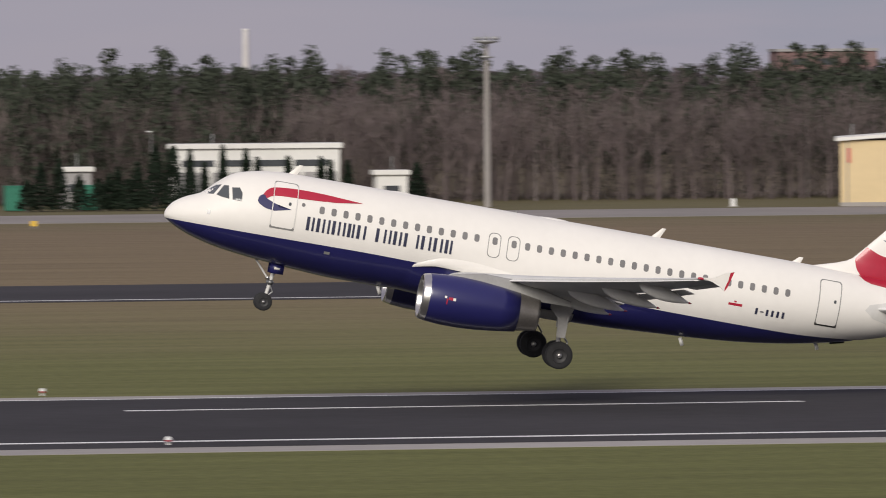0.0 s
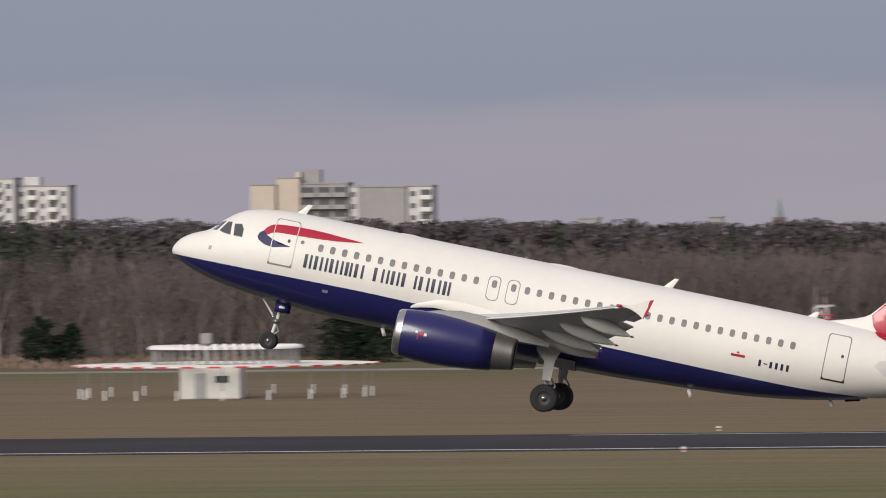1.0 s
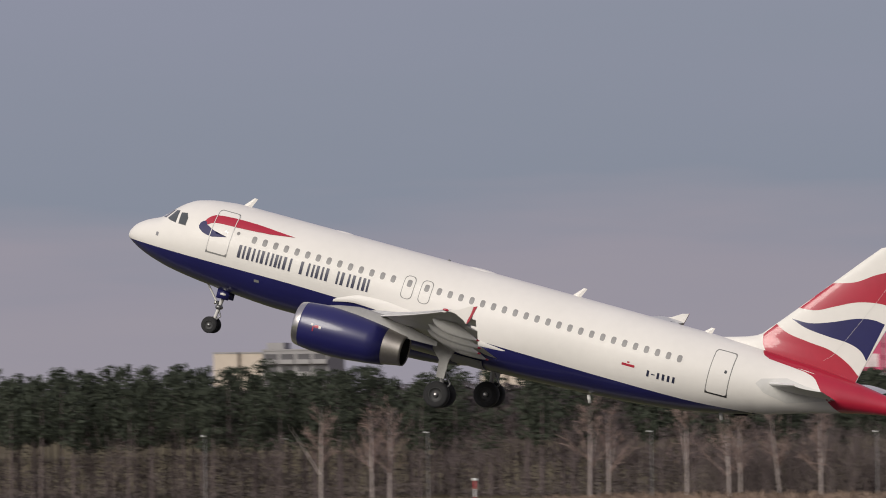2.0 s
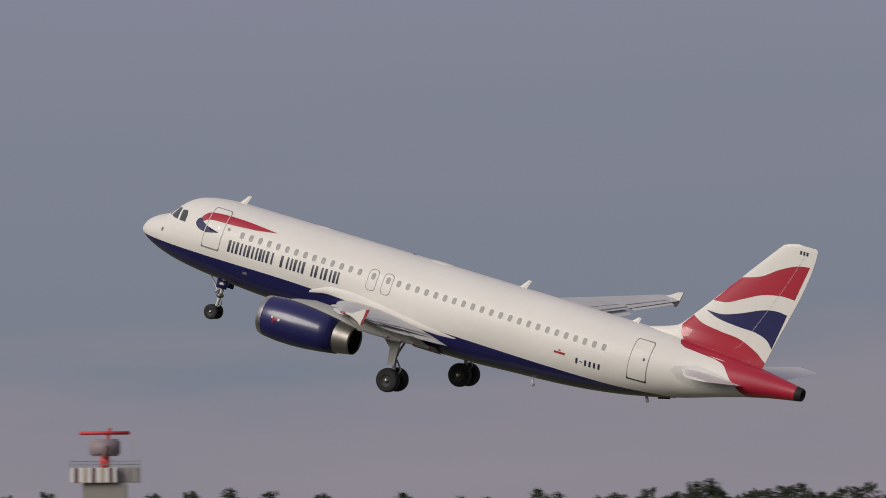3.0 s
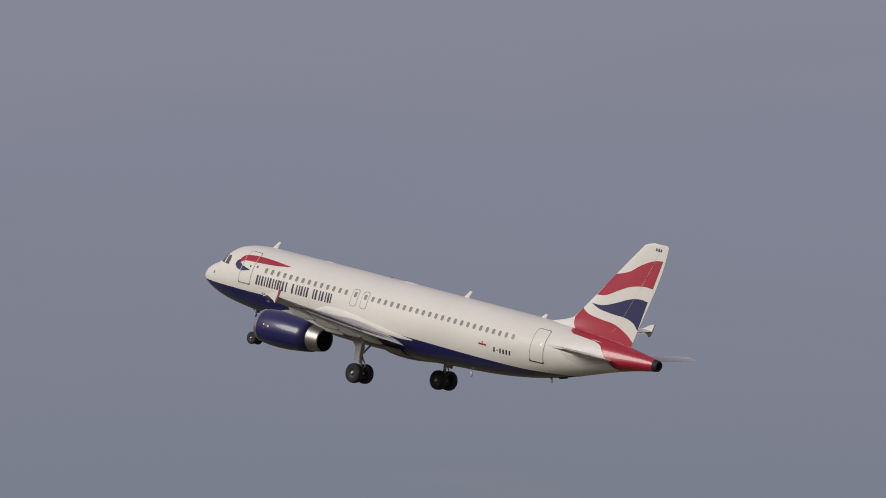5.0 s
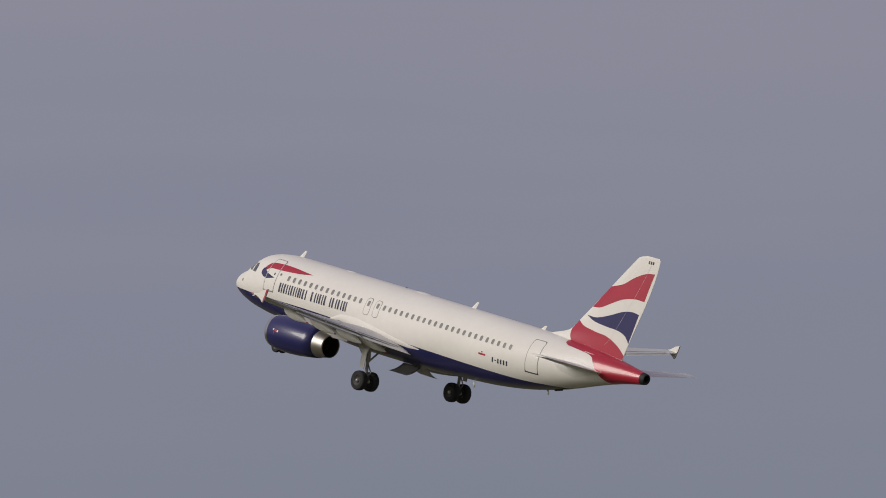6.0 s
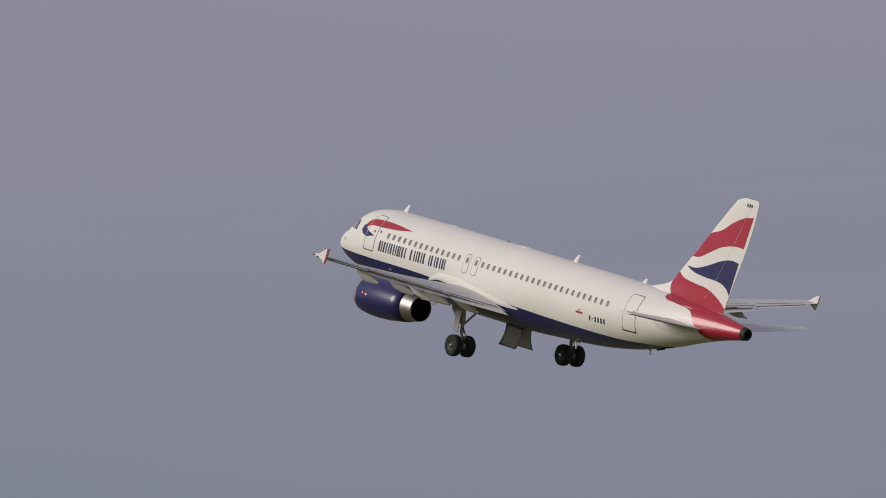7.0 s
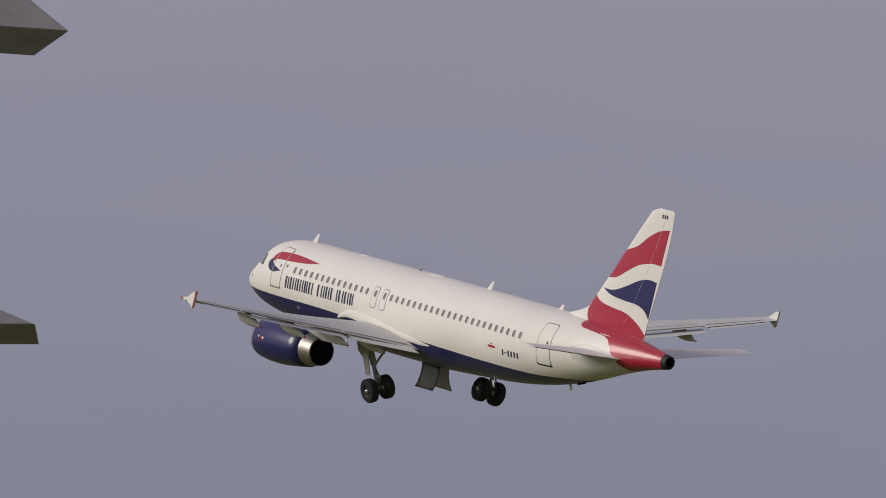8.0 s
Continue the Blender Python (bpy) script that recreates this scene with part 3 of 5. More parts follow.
# undercarriage
def wheel(parent, x, y, z, r, w):
    tyre = lathe([(-w * 0.5, r * 0.58), (-w * 0.5, r * 0.86), (-w * 0.38, r * 0.97), (-w * 0.15, r), (w * 0.15, r), (w * 0.38, r * 0.97), (w * 0.5, r * 0.86), (w * 0.5, r * 0.58)], (x, y, z), "Y", 32)
    bmesh.ops.recalc_face_normals(tyre, faces=tyre.faces)
    t = part("wheel", tyre, RUBBER, parent, "black rubber aircraft tyre")
    rim = lathe([(-w * 0.42, 0.02), (-w * 0.30, r * 0.25), (-w * 0.36, r * 0.5), (-w * 0.49, r * 0.565), (w * 0.49, r * 0.565), (w * 0.36, r * 0.5), (w * 0.30, r * 0.25), (w * 0.42, 0.02)], (x, y, z), "Y", 24)
    part("rim", rim, RIM, t, "grey metal wheel rim")
    part("hub", lathe([(-w * 0.56, 0.01), (-w * 0.54, r * 0.16), (-w * 0.3, r * 0.2), (w * 0.3, r * 0.2), (w * 0.54, r * 0.16), (w * 0.56, 0.01)], (x, y, z), "Y", 14), BARE, t)


nose_gear = new("nose_gear")
nose_gear.parent = airliner
tagged(nose_gear, "nose gear with twin wheels and open doors")
for s in (-0.26, 0.26):
    wheel(nose_gear, 4.97, s, -3.09, 0.39, 0.22)
part("strut", rod((5.02, 0, -3.05), (5.28, 0, -1.25), 0.075, 0.10), PALEGREY, nose_gear, "pale grey shock strut")
part("axle", rod((4.97, -0.3, -3.09), (4.97, 0.3, -3.09), 0.05), STEEL, nose_gear)
part("drag_brace", rod((5.14, 0, -2.2), (4.35, 0, -1.3), 0.045), PALEGREY, nose_gear)
part("torque_link", rod((5.0, 0, -2.95), (5.32, 0, -2.6), 0.035, bm=rod((5.32, 0, -2.6), (5.12, 0, -2.25), 0.035)), STEEL, nose_gear)
part("steering_collar", box((0.30, 0.34, 0.22), (5.14, 0, -2.2), 0.05), STEEL, nose_gear)
for s in (-1, 1):
    part("taxi_light", lathe([(-0.06, 0.01), (-0.05, 0.09), (0.05, 0.07), (0.08, 0.02)], (4.98, s * 0.16, -2.02), "X", 12), BARE, nose_gear, "bright round taxi light")
    part("gear_door", box((0.62, 0.03, 0.46), (5.30, s * 0.36, -1.55), 0.012), NAVY, nose_gear, "small navy gear door")
part("number_bar", box((0.26, 0.006, 0.10), (5.30, -0.38, -1.55)), WHITE, nose_gear)

main_gears = []
for side in (-1, 1):
    gear = new("main_gear")
    gear.parent = airliner
    gear.location = (17.55, side * 3.95, -0.75)
    tagged(gear, "main gear leg with twin wheels")
    gy = side * 3.795 - side * 3.95
    for s in (-0.465, 0.465):
        wheel(gear, 0.14, gy + s, -2.32, 0.605, 0.44)
    # main leg parts take the paint with shadow in its colour
    part("strut", rod((0.14, gy, -2.32), (0.02, gy, -1.1), 0.095, 0.105, 12, rod((0.02, gy, -1.1), (-0.05, 0, 0.15), 0.16, 0.18, 12)), GEARSHADE, gear, "pale grey shock strut")
    part("axle", rod((0.14, gy - 0.5, -2.32), (0.14, gy + 0.5, -2.32), 0.075), STEEL, gear)
    part("torque_link", rod((0.2, gy, -2.2), (0.5, gy, -1.75), 0.04, bm=rod((0.5, gy, -1.75), (0.1, gy, -1.25), 0.04)), STEEL, gear)
    part("side_stay", rod((0.02, gy, -1.2), (-0.1, -side * 1.5, -0.05), 0.06), GEARSHADE, gear)
    bm = bmesh.new()
    ring = [(-0.62, 0.42), (0.52, 0.42), (0.46, -0.25), (0.30, -0.65), (0.28, -1.55), (-0.10, -1.55), (-0.16, -0.75), (-0.58, -0.35)]
    a = [bm.verts.new((px, side * 0.30, pz)) for px, pz in ring]
    b = [bm.verts.new((px, side * 0.26, pz)) for px, pz in ring]
    bm.faces.new(a), bm.faces.new(b[::-1])
    for i in range(len(ring)):
        bm.faces.new((a[i - 1], a[i], b[i], b[i - 1]))
    bmesh.ops.recalc_face_normals(bm, faces=bm.faces)
    part("leg_door", bm, GEARSHADE, gear, "leg door in pale grey darkened for shade", smooth=False)
    main_gears.append((side, gear))

# belly doors over the wheel bays, hinged near the keel
bay_doors = []
for side in (-1, 1):
    rows = []
    for k in range(9):
        a = radians(3 + 36 * k / 8)
        rows.append([(x, side * 2.0 * math.sin(a), -2.05 * math.cos(a) + 2.05 - 0.02) for x in np.linspace(16.85, 18.5, 7)])
    bm = grid_mesh([[(x, y - side * 0.14, z) for x, y, z in r] for r in rows])
    bmesh.ops.solidify(bm, geom=bm.faces[:], thickness=0.05)
    bmesh.ops.recalc_face_normals(bm, faces=bm.faces)
    d = part("wheel_bay_door", bm, PALEGREY, airliner, "curved wheel bay door")
    d.location = (0, side * 0.30, -1.73)
    bay_doors.append((side, d))

# antennas, lights and small fittings
for x, h, lean in ((5.30, 0.46, 0.34), (21.72, 0.46, 0.34), (28.15, 0.28, 0.22)):
    z = TOP(x) - 0.03
    bm = bmesh.new()
    rows = []
    for t in (0, 0.5, 1.0):
        x0, x1 = x - 0.2 + (lean + 0.1) * t, x + 0.2 + (lean - 0.12) * t
        w = 0.035 * (1 - 0.6 * t)
        rows.append([(x0, 0, z + h * t), ((x0 + x1) / 2, -w, z + h * t), (x1, 0, z + h * t), ((x0 + x1) / 2, w, z + h * t)])
    grid_mesh(rows, True, bm)
    cap(bm, rows[-1])
    bmesh.ops.recalc_face_normals(bm, faces=bm.faces)
    part("blade_antenna", bm, WHITE, airliner, "white blade antenna", smooth=False)
for x, z, s in ((17.1, 2.63, (0.75, 0.3, 0.075)), (10.2, 2.65, (0.5, 0.2, 0.05))):
    bm = bmesh.new()
    bmesh.ops.create_uvsphere(bm, u_segments=20, v_segments=10, radius=1)
    bmesh.ops.scale(bm, vec=s, verts=bm.verts)
    bmesh.ops.translate(bm, vec=(x, 0, z), verts=bm.verts)
    part("antenna_dome", bm, WHITE, airliner)
part("beacon", lathe([(2.62, 0.08), (2.70, 0.07), (2.73, 0.01)], (15.4, 0, 0.0), "Z", 14), SEAM, airliner, "unlit beacon on the crown")
for x, z in ((23.6, -1.72), (29.7, -0.9), (9.9, -1.72)):
    part("drain_mast", box((0.16, 0.04, 0.38), (x, 0 if x > 25 else -0.4, z), 0.012, turn=Euler((0, radians(-25), 0)).to_matrix()), PALEGREY, airliner)
part("tail_bumper", box((0.7, 0.12, 0.08), (30.6, 0, -0.62), 0.03, turn=Euler((0, radians(-14), 0)).to_matrix()), DARKMETAL, airliner)


# ---- ground, runways, service road ----
def ground_material():
    m = bpy.data.materials.new("winter_grass")
    m.use_nodes = True
    n, l = m.node_tree.nodes, m.node_tree.links
    b = n["Principled BSDF"]
    b.inputs["Roughness"].default_value = 0.95
    b.inputs["Specular IOR Level"].default_value = 0.1
    co = n.new("ShaderNodeTexCoord")
    sp = n.new("ShaderNodeSeparateXYZ")
    l.new(co.outputs["Object"], sp.inputs[0])
    st = n.new("ShaderNodeMapping")
    st.inputs["Scale"].default_value = (0.02, 0.07, 1)
    l.new(co.outputs["Object"], st.inputs[0])
    patches, tufts = n.new("ShaderNodeTexNoise"), n.new("ShaderNodeTexNoise")
    patches.inputs["Detail"].default_value, patches.inputs["Scale"].default_value = 5.0, 1.0
    tufts.inputs["Scale"].default_value, tufts.inputs["Detail"].default_value = 1.6, 6.0
    l.new(st.outputs[0], patches.inputs[0]), l.new(co.outputs["Object"], tufts.inputs[0])
    wob = n.new("ShaderNodeMath")
    wob.operation, wob.inputs[1].default_value = "MULTIPLY_ADD", 90.0
    l.new(patches.outputs[0], wob.inputs[0]), l.new(sp.outputs[1], wob.inputs[2])
    rg = n.new("ShaderNodeMapRange")
    rg.inputs[1].default_value, rg.inputs[2].default_value = 250, 950
    l.new(wob.outputs[0], rg.inputs[0])
    cr = n.new("ShaderNodeValToRGB")
    e = cr.color_ramp.elements
    e[0].position, e[0].color = 0.0, (0.108, 0.113, 0.036, 1)
    e[1].position, e[1].color = 1.0, (0.125, 0.105, 0.062, 1)
    for at, tone in ((0.13, (0.119, 0.123, 0.045, 1)), (0.27, (0.131, 0.132, 0.052, 1)), (0.36, (0.162, 0.141, 0.073, 1)), (0.45, (0.180, 0.141, 0.084, 1)), (0.72, (0.168, 0.130, 0.083, 1)), (0.80, (0.128, 0.116, 0.062, 1))):
        e.new(at).color = tone
    l.new(rg.outputs[0], cr.inputs[0])
    st2 = n.new("ShaderNodeMapping")
    st2.inputs["Scale"].default_value = (0.035, 0.30, 1)
    l.new(co.outputs["Object"], st2.inputs[0])
    streaks = n.new("ShaderNodeTexNoise")
    streaks.inputs["Scale"].default_value, streaks.inputs["Detail"].default_value = 1.0, 4.0
    l.new(st2.outputs[0], streaks.inputs[0])
    both = n.new("ShaderNodeMath")
    both.operation, both.inputs[1].default_value = "MULTIPLY_ADD", 0.5
    half = n.new("ShaderNodeMath")
    half.operation, half.inputs[1].default_value = "MULTIPLY", 0.5
    l.new(tufts.outputs[0], half.inputs[0]), l.new(streaks.outputs[0], both.inputs[0]), l.new(half.outputs[0], both.inputs[2])
    vr = n.new("ShaderNodeMapRange")
    vr.inputs[1].default_value, vr.inputs[2].default_value, vr.inputs[3].default_value, vr.inputs[4].default_value = 0.32, 0.68, 0.74, 1.26
    l.new(both.outputs[0], vr.inputs[0])
    sc = n.new("ShaderNodeVectorMath")
    sc.operation = "SCALE"
    l.new(cr.outputs[0], sc.inputs[0]), l.new(vr.outputs[0], sc.inputs[3])
    l.new(sc.outputs[0], b.inputs["Base Color"])
    bp = n.new("ShaderNodeBump")
    bp.inputs["Strength"].default_value, bp.inputs["Distance"].default_value = 0.5, 0.15
    l.new(tufts.outputs[0], bp.inputs["Height"]), l.new(bp.outputs[0], b.inputs["Normal"])
    return m


xs = [-4500, -2000, -900, -450, -200, 0, 200, 450, 900, 2000, 4500]
ys = [-1500, -300, -20, 120, 300, 450, 600, 800, 1200, 2000, 3200, 4600]
ground = link("ground", grid_mesh([[(x, y, 0) for x in xs] for y in ys]), ground_material(), smooth=False)
tagged(ground, "dry winter airfield grass, green near and brown farther off", "grass", kind="structure")


def slab(name, x0, x1, y0, y1, z, material, label, category, kind="structure"):
    bm = box((x1 - x0, y1 - y0, 0.3), ((x0 + x1) / 2, (y0 + y1) / 2, z - 0.15))
    return tagged(link(name, bm, material, smooth=False), label, category, kind=kind)


runway = slab("runway", -1300, 1200, 308.5, 354.0, 0.03, ASPHALT, "dark asphalt runway with white markings", "runway")
shoulder = slab("runway_shoulder", -1300, 1200, 304.5, 357.0, 0.015, CONCRETE, "pale worn shoulder along the runway", "runway")
far_runway = slab("runway_far", -1300, 1200, 500.5, 538.5, 0.03, ASPHALT, "dark asphalt second runway", "runway")
road = slab("service_road", 45, 1200, 752, 792, 0.03, ROADGREY, "pale concrete service road before the woods", "road")


track = slab("perimeter_road", -150, 45, 769, 777, 0.03, ROADGREY, "narrow pale concrete perimeter road before the woods", "road")


def stripe(x0, x1, y, w, z=0.036):
    bm = bmesh.new()
    bm.faces.new([bm.verts.new(p) for p in ((x0, y - w / 2, z), (x1, y - w / 2, z), (x1, y + w / 2, z), (x0, y + w / 2, z))])
    return bm


part("edge_line", stripe(-1300, 1200, 313.2, 0.9), LINE, runway)
part("edge_line", stripe(-1300, 1200, 353.6, 0.5), LINE, runway)
for k in range(-12, 12):
    part("centre_line", stripe(29.8 + 50.2 * k, 59.6 + 50.2 * k, 341.6, 0.75), LINE, runway)
part("edge_line", stripe(-1300, 1200, 503.8, 0.9), LINE, far_runway)
part("edge_line", stripe(-40, 16, 535.5, 0.5), LINE, far_runway)


def edge_light():
    bm = lathe([(0.0, 0.08), (0.10, 0.07), (0.12, 0.11), (0.22, 0.14), (0.31, 0.10), (0.35, 0.01)], (0, 0, 0), "Z", 14)
    bmesh.ops.recalc_face_normals(bm, faces=bm.faces)
    thing = tagged(new("runway_light"), "small white runway edge light with a red lens", "light", "runway lights")
    part("lamp_body", bm, LINE, thing)
    part("lens", lathe([(0.14, 0.125), (0.18, 0.14), (0.2, 0.142)], (0, -0.015, 0), "Z", 14), RED, thing, "red lens")
    return thing


light = edge_light()
light.location = (28.8, 310.6, 0.02)
for x, y in ((27.6, 359.5), (-32.4, 359.5), (-31.2, 310.6), (88.8, 310.6), (87.6, 359.5), (27, 496), (-30, 497), (-30.4, 544), (-84.5, 494), (-83.5, 541), (-141, 494), (-140, 541), (84, 496), (84, 544)):
    copy_thing(light, pose(x, y, 0.0))

# ---- woods ----
# branch, needle, underwood and scrub colours are lifted to imitate distance haze
BARK = surface("bare_branches", (0.146, 0.117, 0.115), 0.9, vary=0.35, scale=0.06, fine=10)
BIRCH = surface("pale_trunk_bark", (0.42, 0.365, 0.335), 0.9, vary=0.3, scale=0.8)
BIRCHTWIG = surface("birch_twigs", (0.25, 0.18, 0.155), 0.95, vary=0.25, scale=0.5)
FARWOOD = surface("distant_winter_twigs", (0.088, 0.076, 0.079), 0.95, vary=0.25, scale=0.03)
GREYBARK = surface("grey_trunk_bark", (0.20, 0.17, 0.16), 0.9, vary=0.3, scale=0.5)
NEEDLE = surface("pine_needles", (0.052, 0.061, 0.044), 0.85, vary=0.22, scale=0.12, fine=9)
DARKNEEDLE = surface("dark_conifer", (0.018, 0.028, 0.018), 0.85, vary=0.4, scale=0.4)
# brown twigs with the shade under the trees put into the colour
SHADEWOOD = surface("shaded_underwood", (0.098, 0.083, 0.078), 0.95, vary=0.35, scale=0.1)
SCRUB = surface("dry_scrub", (0.140, 0.115, 0.107), 0.95, vary=0.4, scale=0.15)
for m in (BARK, FARWOOD, NEEDLE, SHADEWOOD, SCRUB, DARKNEEDLE):
    m.node_tree.nodes["Principled BSDF"].inputs["Specular IOR Level"].default_value = 0.1
rng = np.random.default_rng(7)


def leaf_cloud(centre, radii, count, size):
    """Small tilted leaves in and on an ellipsoid, four corners each."""
    d = rng.normal(size=(count, 3))
    d /= np.linalg.norm(d, axis=1)[:, None]
    p = np.array(centre) + d * np.array(radii) * (0.45 + 0.55 * rng.random(count) ** 0.5)[:, None]
    a, b = rng.normal(size=(count, 3)), rng.normal(size=(count, 3))
    a /= np.linalg.norm(a, axis=1)[:, None]
    b /= np.linalg.norm(b, axis=1)[:, None]
    s = size * (0.6 + 0.8 * rng.random(count))[:, None]
    return np.stack([p - a * s, p - b * s * 0.6, p + a * s, p + b * s * 0.6], 1)


def blades(a, b, w):
    """Thin flat bars between rows of points a and b, turned at random, tapering."""
    d = b - a
    side = np.cross(d, rng.normal(size=d.shape))
    side /= np.linalg.norm(side, axis=1)[:, None] + 1e-9
    w = np.asarray(w).reshape(-1, 1)
    return np.stack([a - side * w, a + side * w, b + side * w * 0.45, b - side * w * 0.45], 1)


def stem(h, r, lean):
    """A tapered five-sided trunk as quads."""
    out, n = [], 5
    lev = [(0, r), (0.35 * h, r * 0.75), (0.7 * h, r * 0.45), (h, r * 0.1)]
    for (z0, r0), (z1, r1) in zip(lev, lev[1:]):
        for k in range(n):
            a0, a1 = math.tau * k / n, math.tau * (k + 1) / n
            o0, o1 = np.array([lean[0] * z0 / h, lean[1] * z0 / h, z0]), np.array([lean[0] * z1 / h, lean[1] * z1 / h, z1])
            out.append([o0 + [r0 * math.cos(a0), r0 * math.sin(a0), 0], o0 + [r0 * math.cos(a1), r0 * math.sin(a1), 0], o1 + [r1 * math.cos(a1), r1 * math.sin(a1), 0], o1 + [r1 * math.cos(a0), r1 * math.sin(a0), 0]])
    return np.array(out)


def pine(h, low=0.22, high=0.42, rounded_top=False):
    """Trunk quads and needle quads of a tall pine with a broken crown."""
    lean = rng.normal(size=2) * 0.3
    wood = [stem(h * 0.95, 0.17, lean)]
    leaves = []
    base = h * rng.uniform(low, high)
    for z in np.arange(base, h, 0.85):
        u = (z - base) / (h - base)
        reach = (1 - u) ** 0.6 * rng.uniform(1.3, 2.3) + 0.25
        if rounded_top:
            reach = 2.5 * math.sin(math.pi * min(0.97, 0.22 + 0.74 * u)) ** 0.7 * rng.uniform(0.8, 1.15)
        for _ in range(4 if rounded_top else 3):
            a = rng.uniform(0, math.tau)
            q = reach * rng.uniform(0.25, 0.9)
            c = (lean[0] * z / h + q * math.cos(a), lean[1] * z / h + q * math.sin(a), z + rng.normal() * 0.3)
            leaves.append(leaf_cloud(c, (0.95, 0.95, 0.55), 19, 0.27))
    leaves.append(leaf_cloud((lean[0], lean[1], h - 0.3), (0.35, 0.35, 0.6), 22, 0.2))
    return np.concatenate(wood), np.concatenate(leaves)


def bare_tree(h, pale=False):
    """Trunk quads and branch quads of a leafless tree."""
    lean = rng.normal(size=2) * 0.5
    wood = stem(h * 0.9, (0.10 + 0.008 * h) * (0.8 if pale else 1.0), lean)
    starts = rng.uniform(0.22, 0.92, 26) * h
    ang = rng.uniform(0, math.tau, 26)
    p = np.stack([lean[0] * starts / h, lean[1] * starts / h, starts], 1)
    length = (1.05 - starts / h) * h * rng.uniform(0.22, 0.42, 26) + 0.6
    up = rng.uniform(0.7, 1.7, 26)
    d = np.stack([np.cos(ang), np.sin(ang), up], 1)
    d /= np.linalg.norm(d, axis=1)[:, None]
    tip = p + d * length[:, None]
    quads = [blades(p, tip, 0.055 * length / 3)]
    for level, (many, width, ratio) in enumerate(((4, 0.032, 0.5), (3, 0.029, 0.6))):
        n = len(p) * many
        i = np.repeat(np.arange(len(p)), many)
        s = rng.uniform(0.3, 1.0, n)[:, None]
        q = p[i] + (tip[i] - p[i]) * s
        dd = (tip[i] - p[i])
        ln = np.linalg.norm(dd, axis=1)[:, None]
        dd = dd / ln + rng.normal(size=(n, 3)) * 0.55 + np.array([0, 0, 0.25])
        dd /= np.linalg.norm(dd, axis=1)[:, None]
        t = q + dd * ln * ratio * rng.uniform(0.6, 1.2, n)[:, None]
        quads.append(blades(q, t, np.full(n, width)))
        p, tip = q, t
    return wood, np.concatenate(quads)


def quads_to_object(name, groups, materials, label, category, kind="stuff"):
    """One mesh out of groups of quads, a material for each group."""
    arr = np.concatenate(groups).astype(np.float32)
    me = bpy.data.meshes.new(name)
    n = len(arr)
    me.vertices.add(n * 4), me.loops.add(n * 4), me.polygons.add(n)
    me.vertices.foreach_set("co", arr.reshape(-1))
    me.loops.foreach_set("vertex_index", np.arange(n * 4, dtype=np.int32))
    me.polygons.foreach_set("loop_start", np.arange(0, n * 4, 4, dtype=np.int32))
    me.polygons.foreach_set("material_index", np.repeat(np.arange(len(groups)), [len(g) for g in groups]).astype(np.int32))
    for m in materials:
        me.materials.append(m)
    me.update(calc_edges=True)
    return tagged(new(name, me), label, category, kind=kind)


def spun(q, x, y, s=1.0, source=None):
    a = (source or rng).uniform(0, math.tau)
    r = np.array([[math.cos(a), -math.sin(a), 0], [math.sin(a), math.cos(a), 0], [0, 0, 1]]) * s
    return q @ r.T + np.array([x, y, 0])


pines = [pine(h) for h in (13, 14, 15, 15.5, 16, 14.5)]
broad = [pine(h, 0.42, 0.6, True) for h in (13.6, 14.6, 15.4, 15.8, 14, 15)]
bares = [bare_tree(h) for h in (11, 12, 13, 14, 15, 12.5)]
tall = [bare_tree(h) for h in (19, 18.6)]
HEDGE = curve([-537, -282, -184, -111, -38, 52, 152, 280], [890, 892, 882, 848, 842, 848, 842, 836])
LEVEL = curve([-537, -302, -233, -164, -93, -29, 26, 52, 86, 152, 280], [1.02, 1.02, 1.0, 0.97, 0.92, 0.90, 0.92, 0.96, 1.03, 1.02, 1.0])
GREEN = curve([-537, -294, -278, -236, -218, -155, -102, 17, 39, 60, 280], [0.97, 0.97, 0.6, 0.6, 0.9, 0.8, 0.04, 0.03, 0.75, 0.9, 0.85])
trunks, needles, branches, pale, under = [], [], [], [], []
for row, (dy, step) in enumerate(((0, 3.4), (5, 3.2), (11, 3.0), (18, 2.7), (26, 2.1), (33, 2.0))):
    x = -440.0
    while x < 195:
        x += step * rng.uniform(0.6, 1.4)
        y = HEDGE(x) + dy + rng.normal() * 1.6
        if row >= (0 if 60 < x < 92 else 1 if x < -240 else 2) and rng.random() < GREEN(x) * (0.75 if row == 2 else 1.0):
            w, l = (broad if x < -180 and row > 0 else pines)[rng.integers(6)]
            k = LEVEL(x) * rng.uniform(0.93, 1.04) * (1.0 if row > 3 else 0.93)
            a = rng.uniform(0, math.tau)
            trunks.append(spun(w, x, y, k)), needles.append(spun(l, x, y, k))
        else:
            if row == 0 and x < -240 and noise.noise((x * 0.06, 2.0, 5.0)) < 0.3:
                continue
            w, l = bares[rng.integers(6)]
            k = LEVEL(x) * rng.uniform(0.80, 1.02) * (0.9 if row == 0 else 1.0) * (0.98 if -284 < x < -232 and row > 2 else 0.72 if x < -165 else 1.0)
            (pale if rng.random() < 0.10 and row < 2 else trunks).append(spun(w, x, y, k))
            branches.append(spun(l, x, y, k))
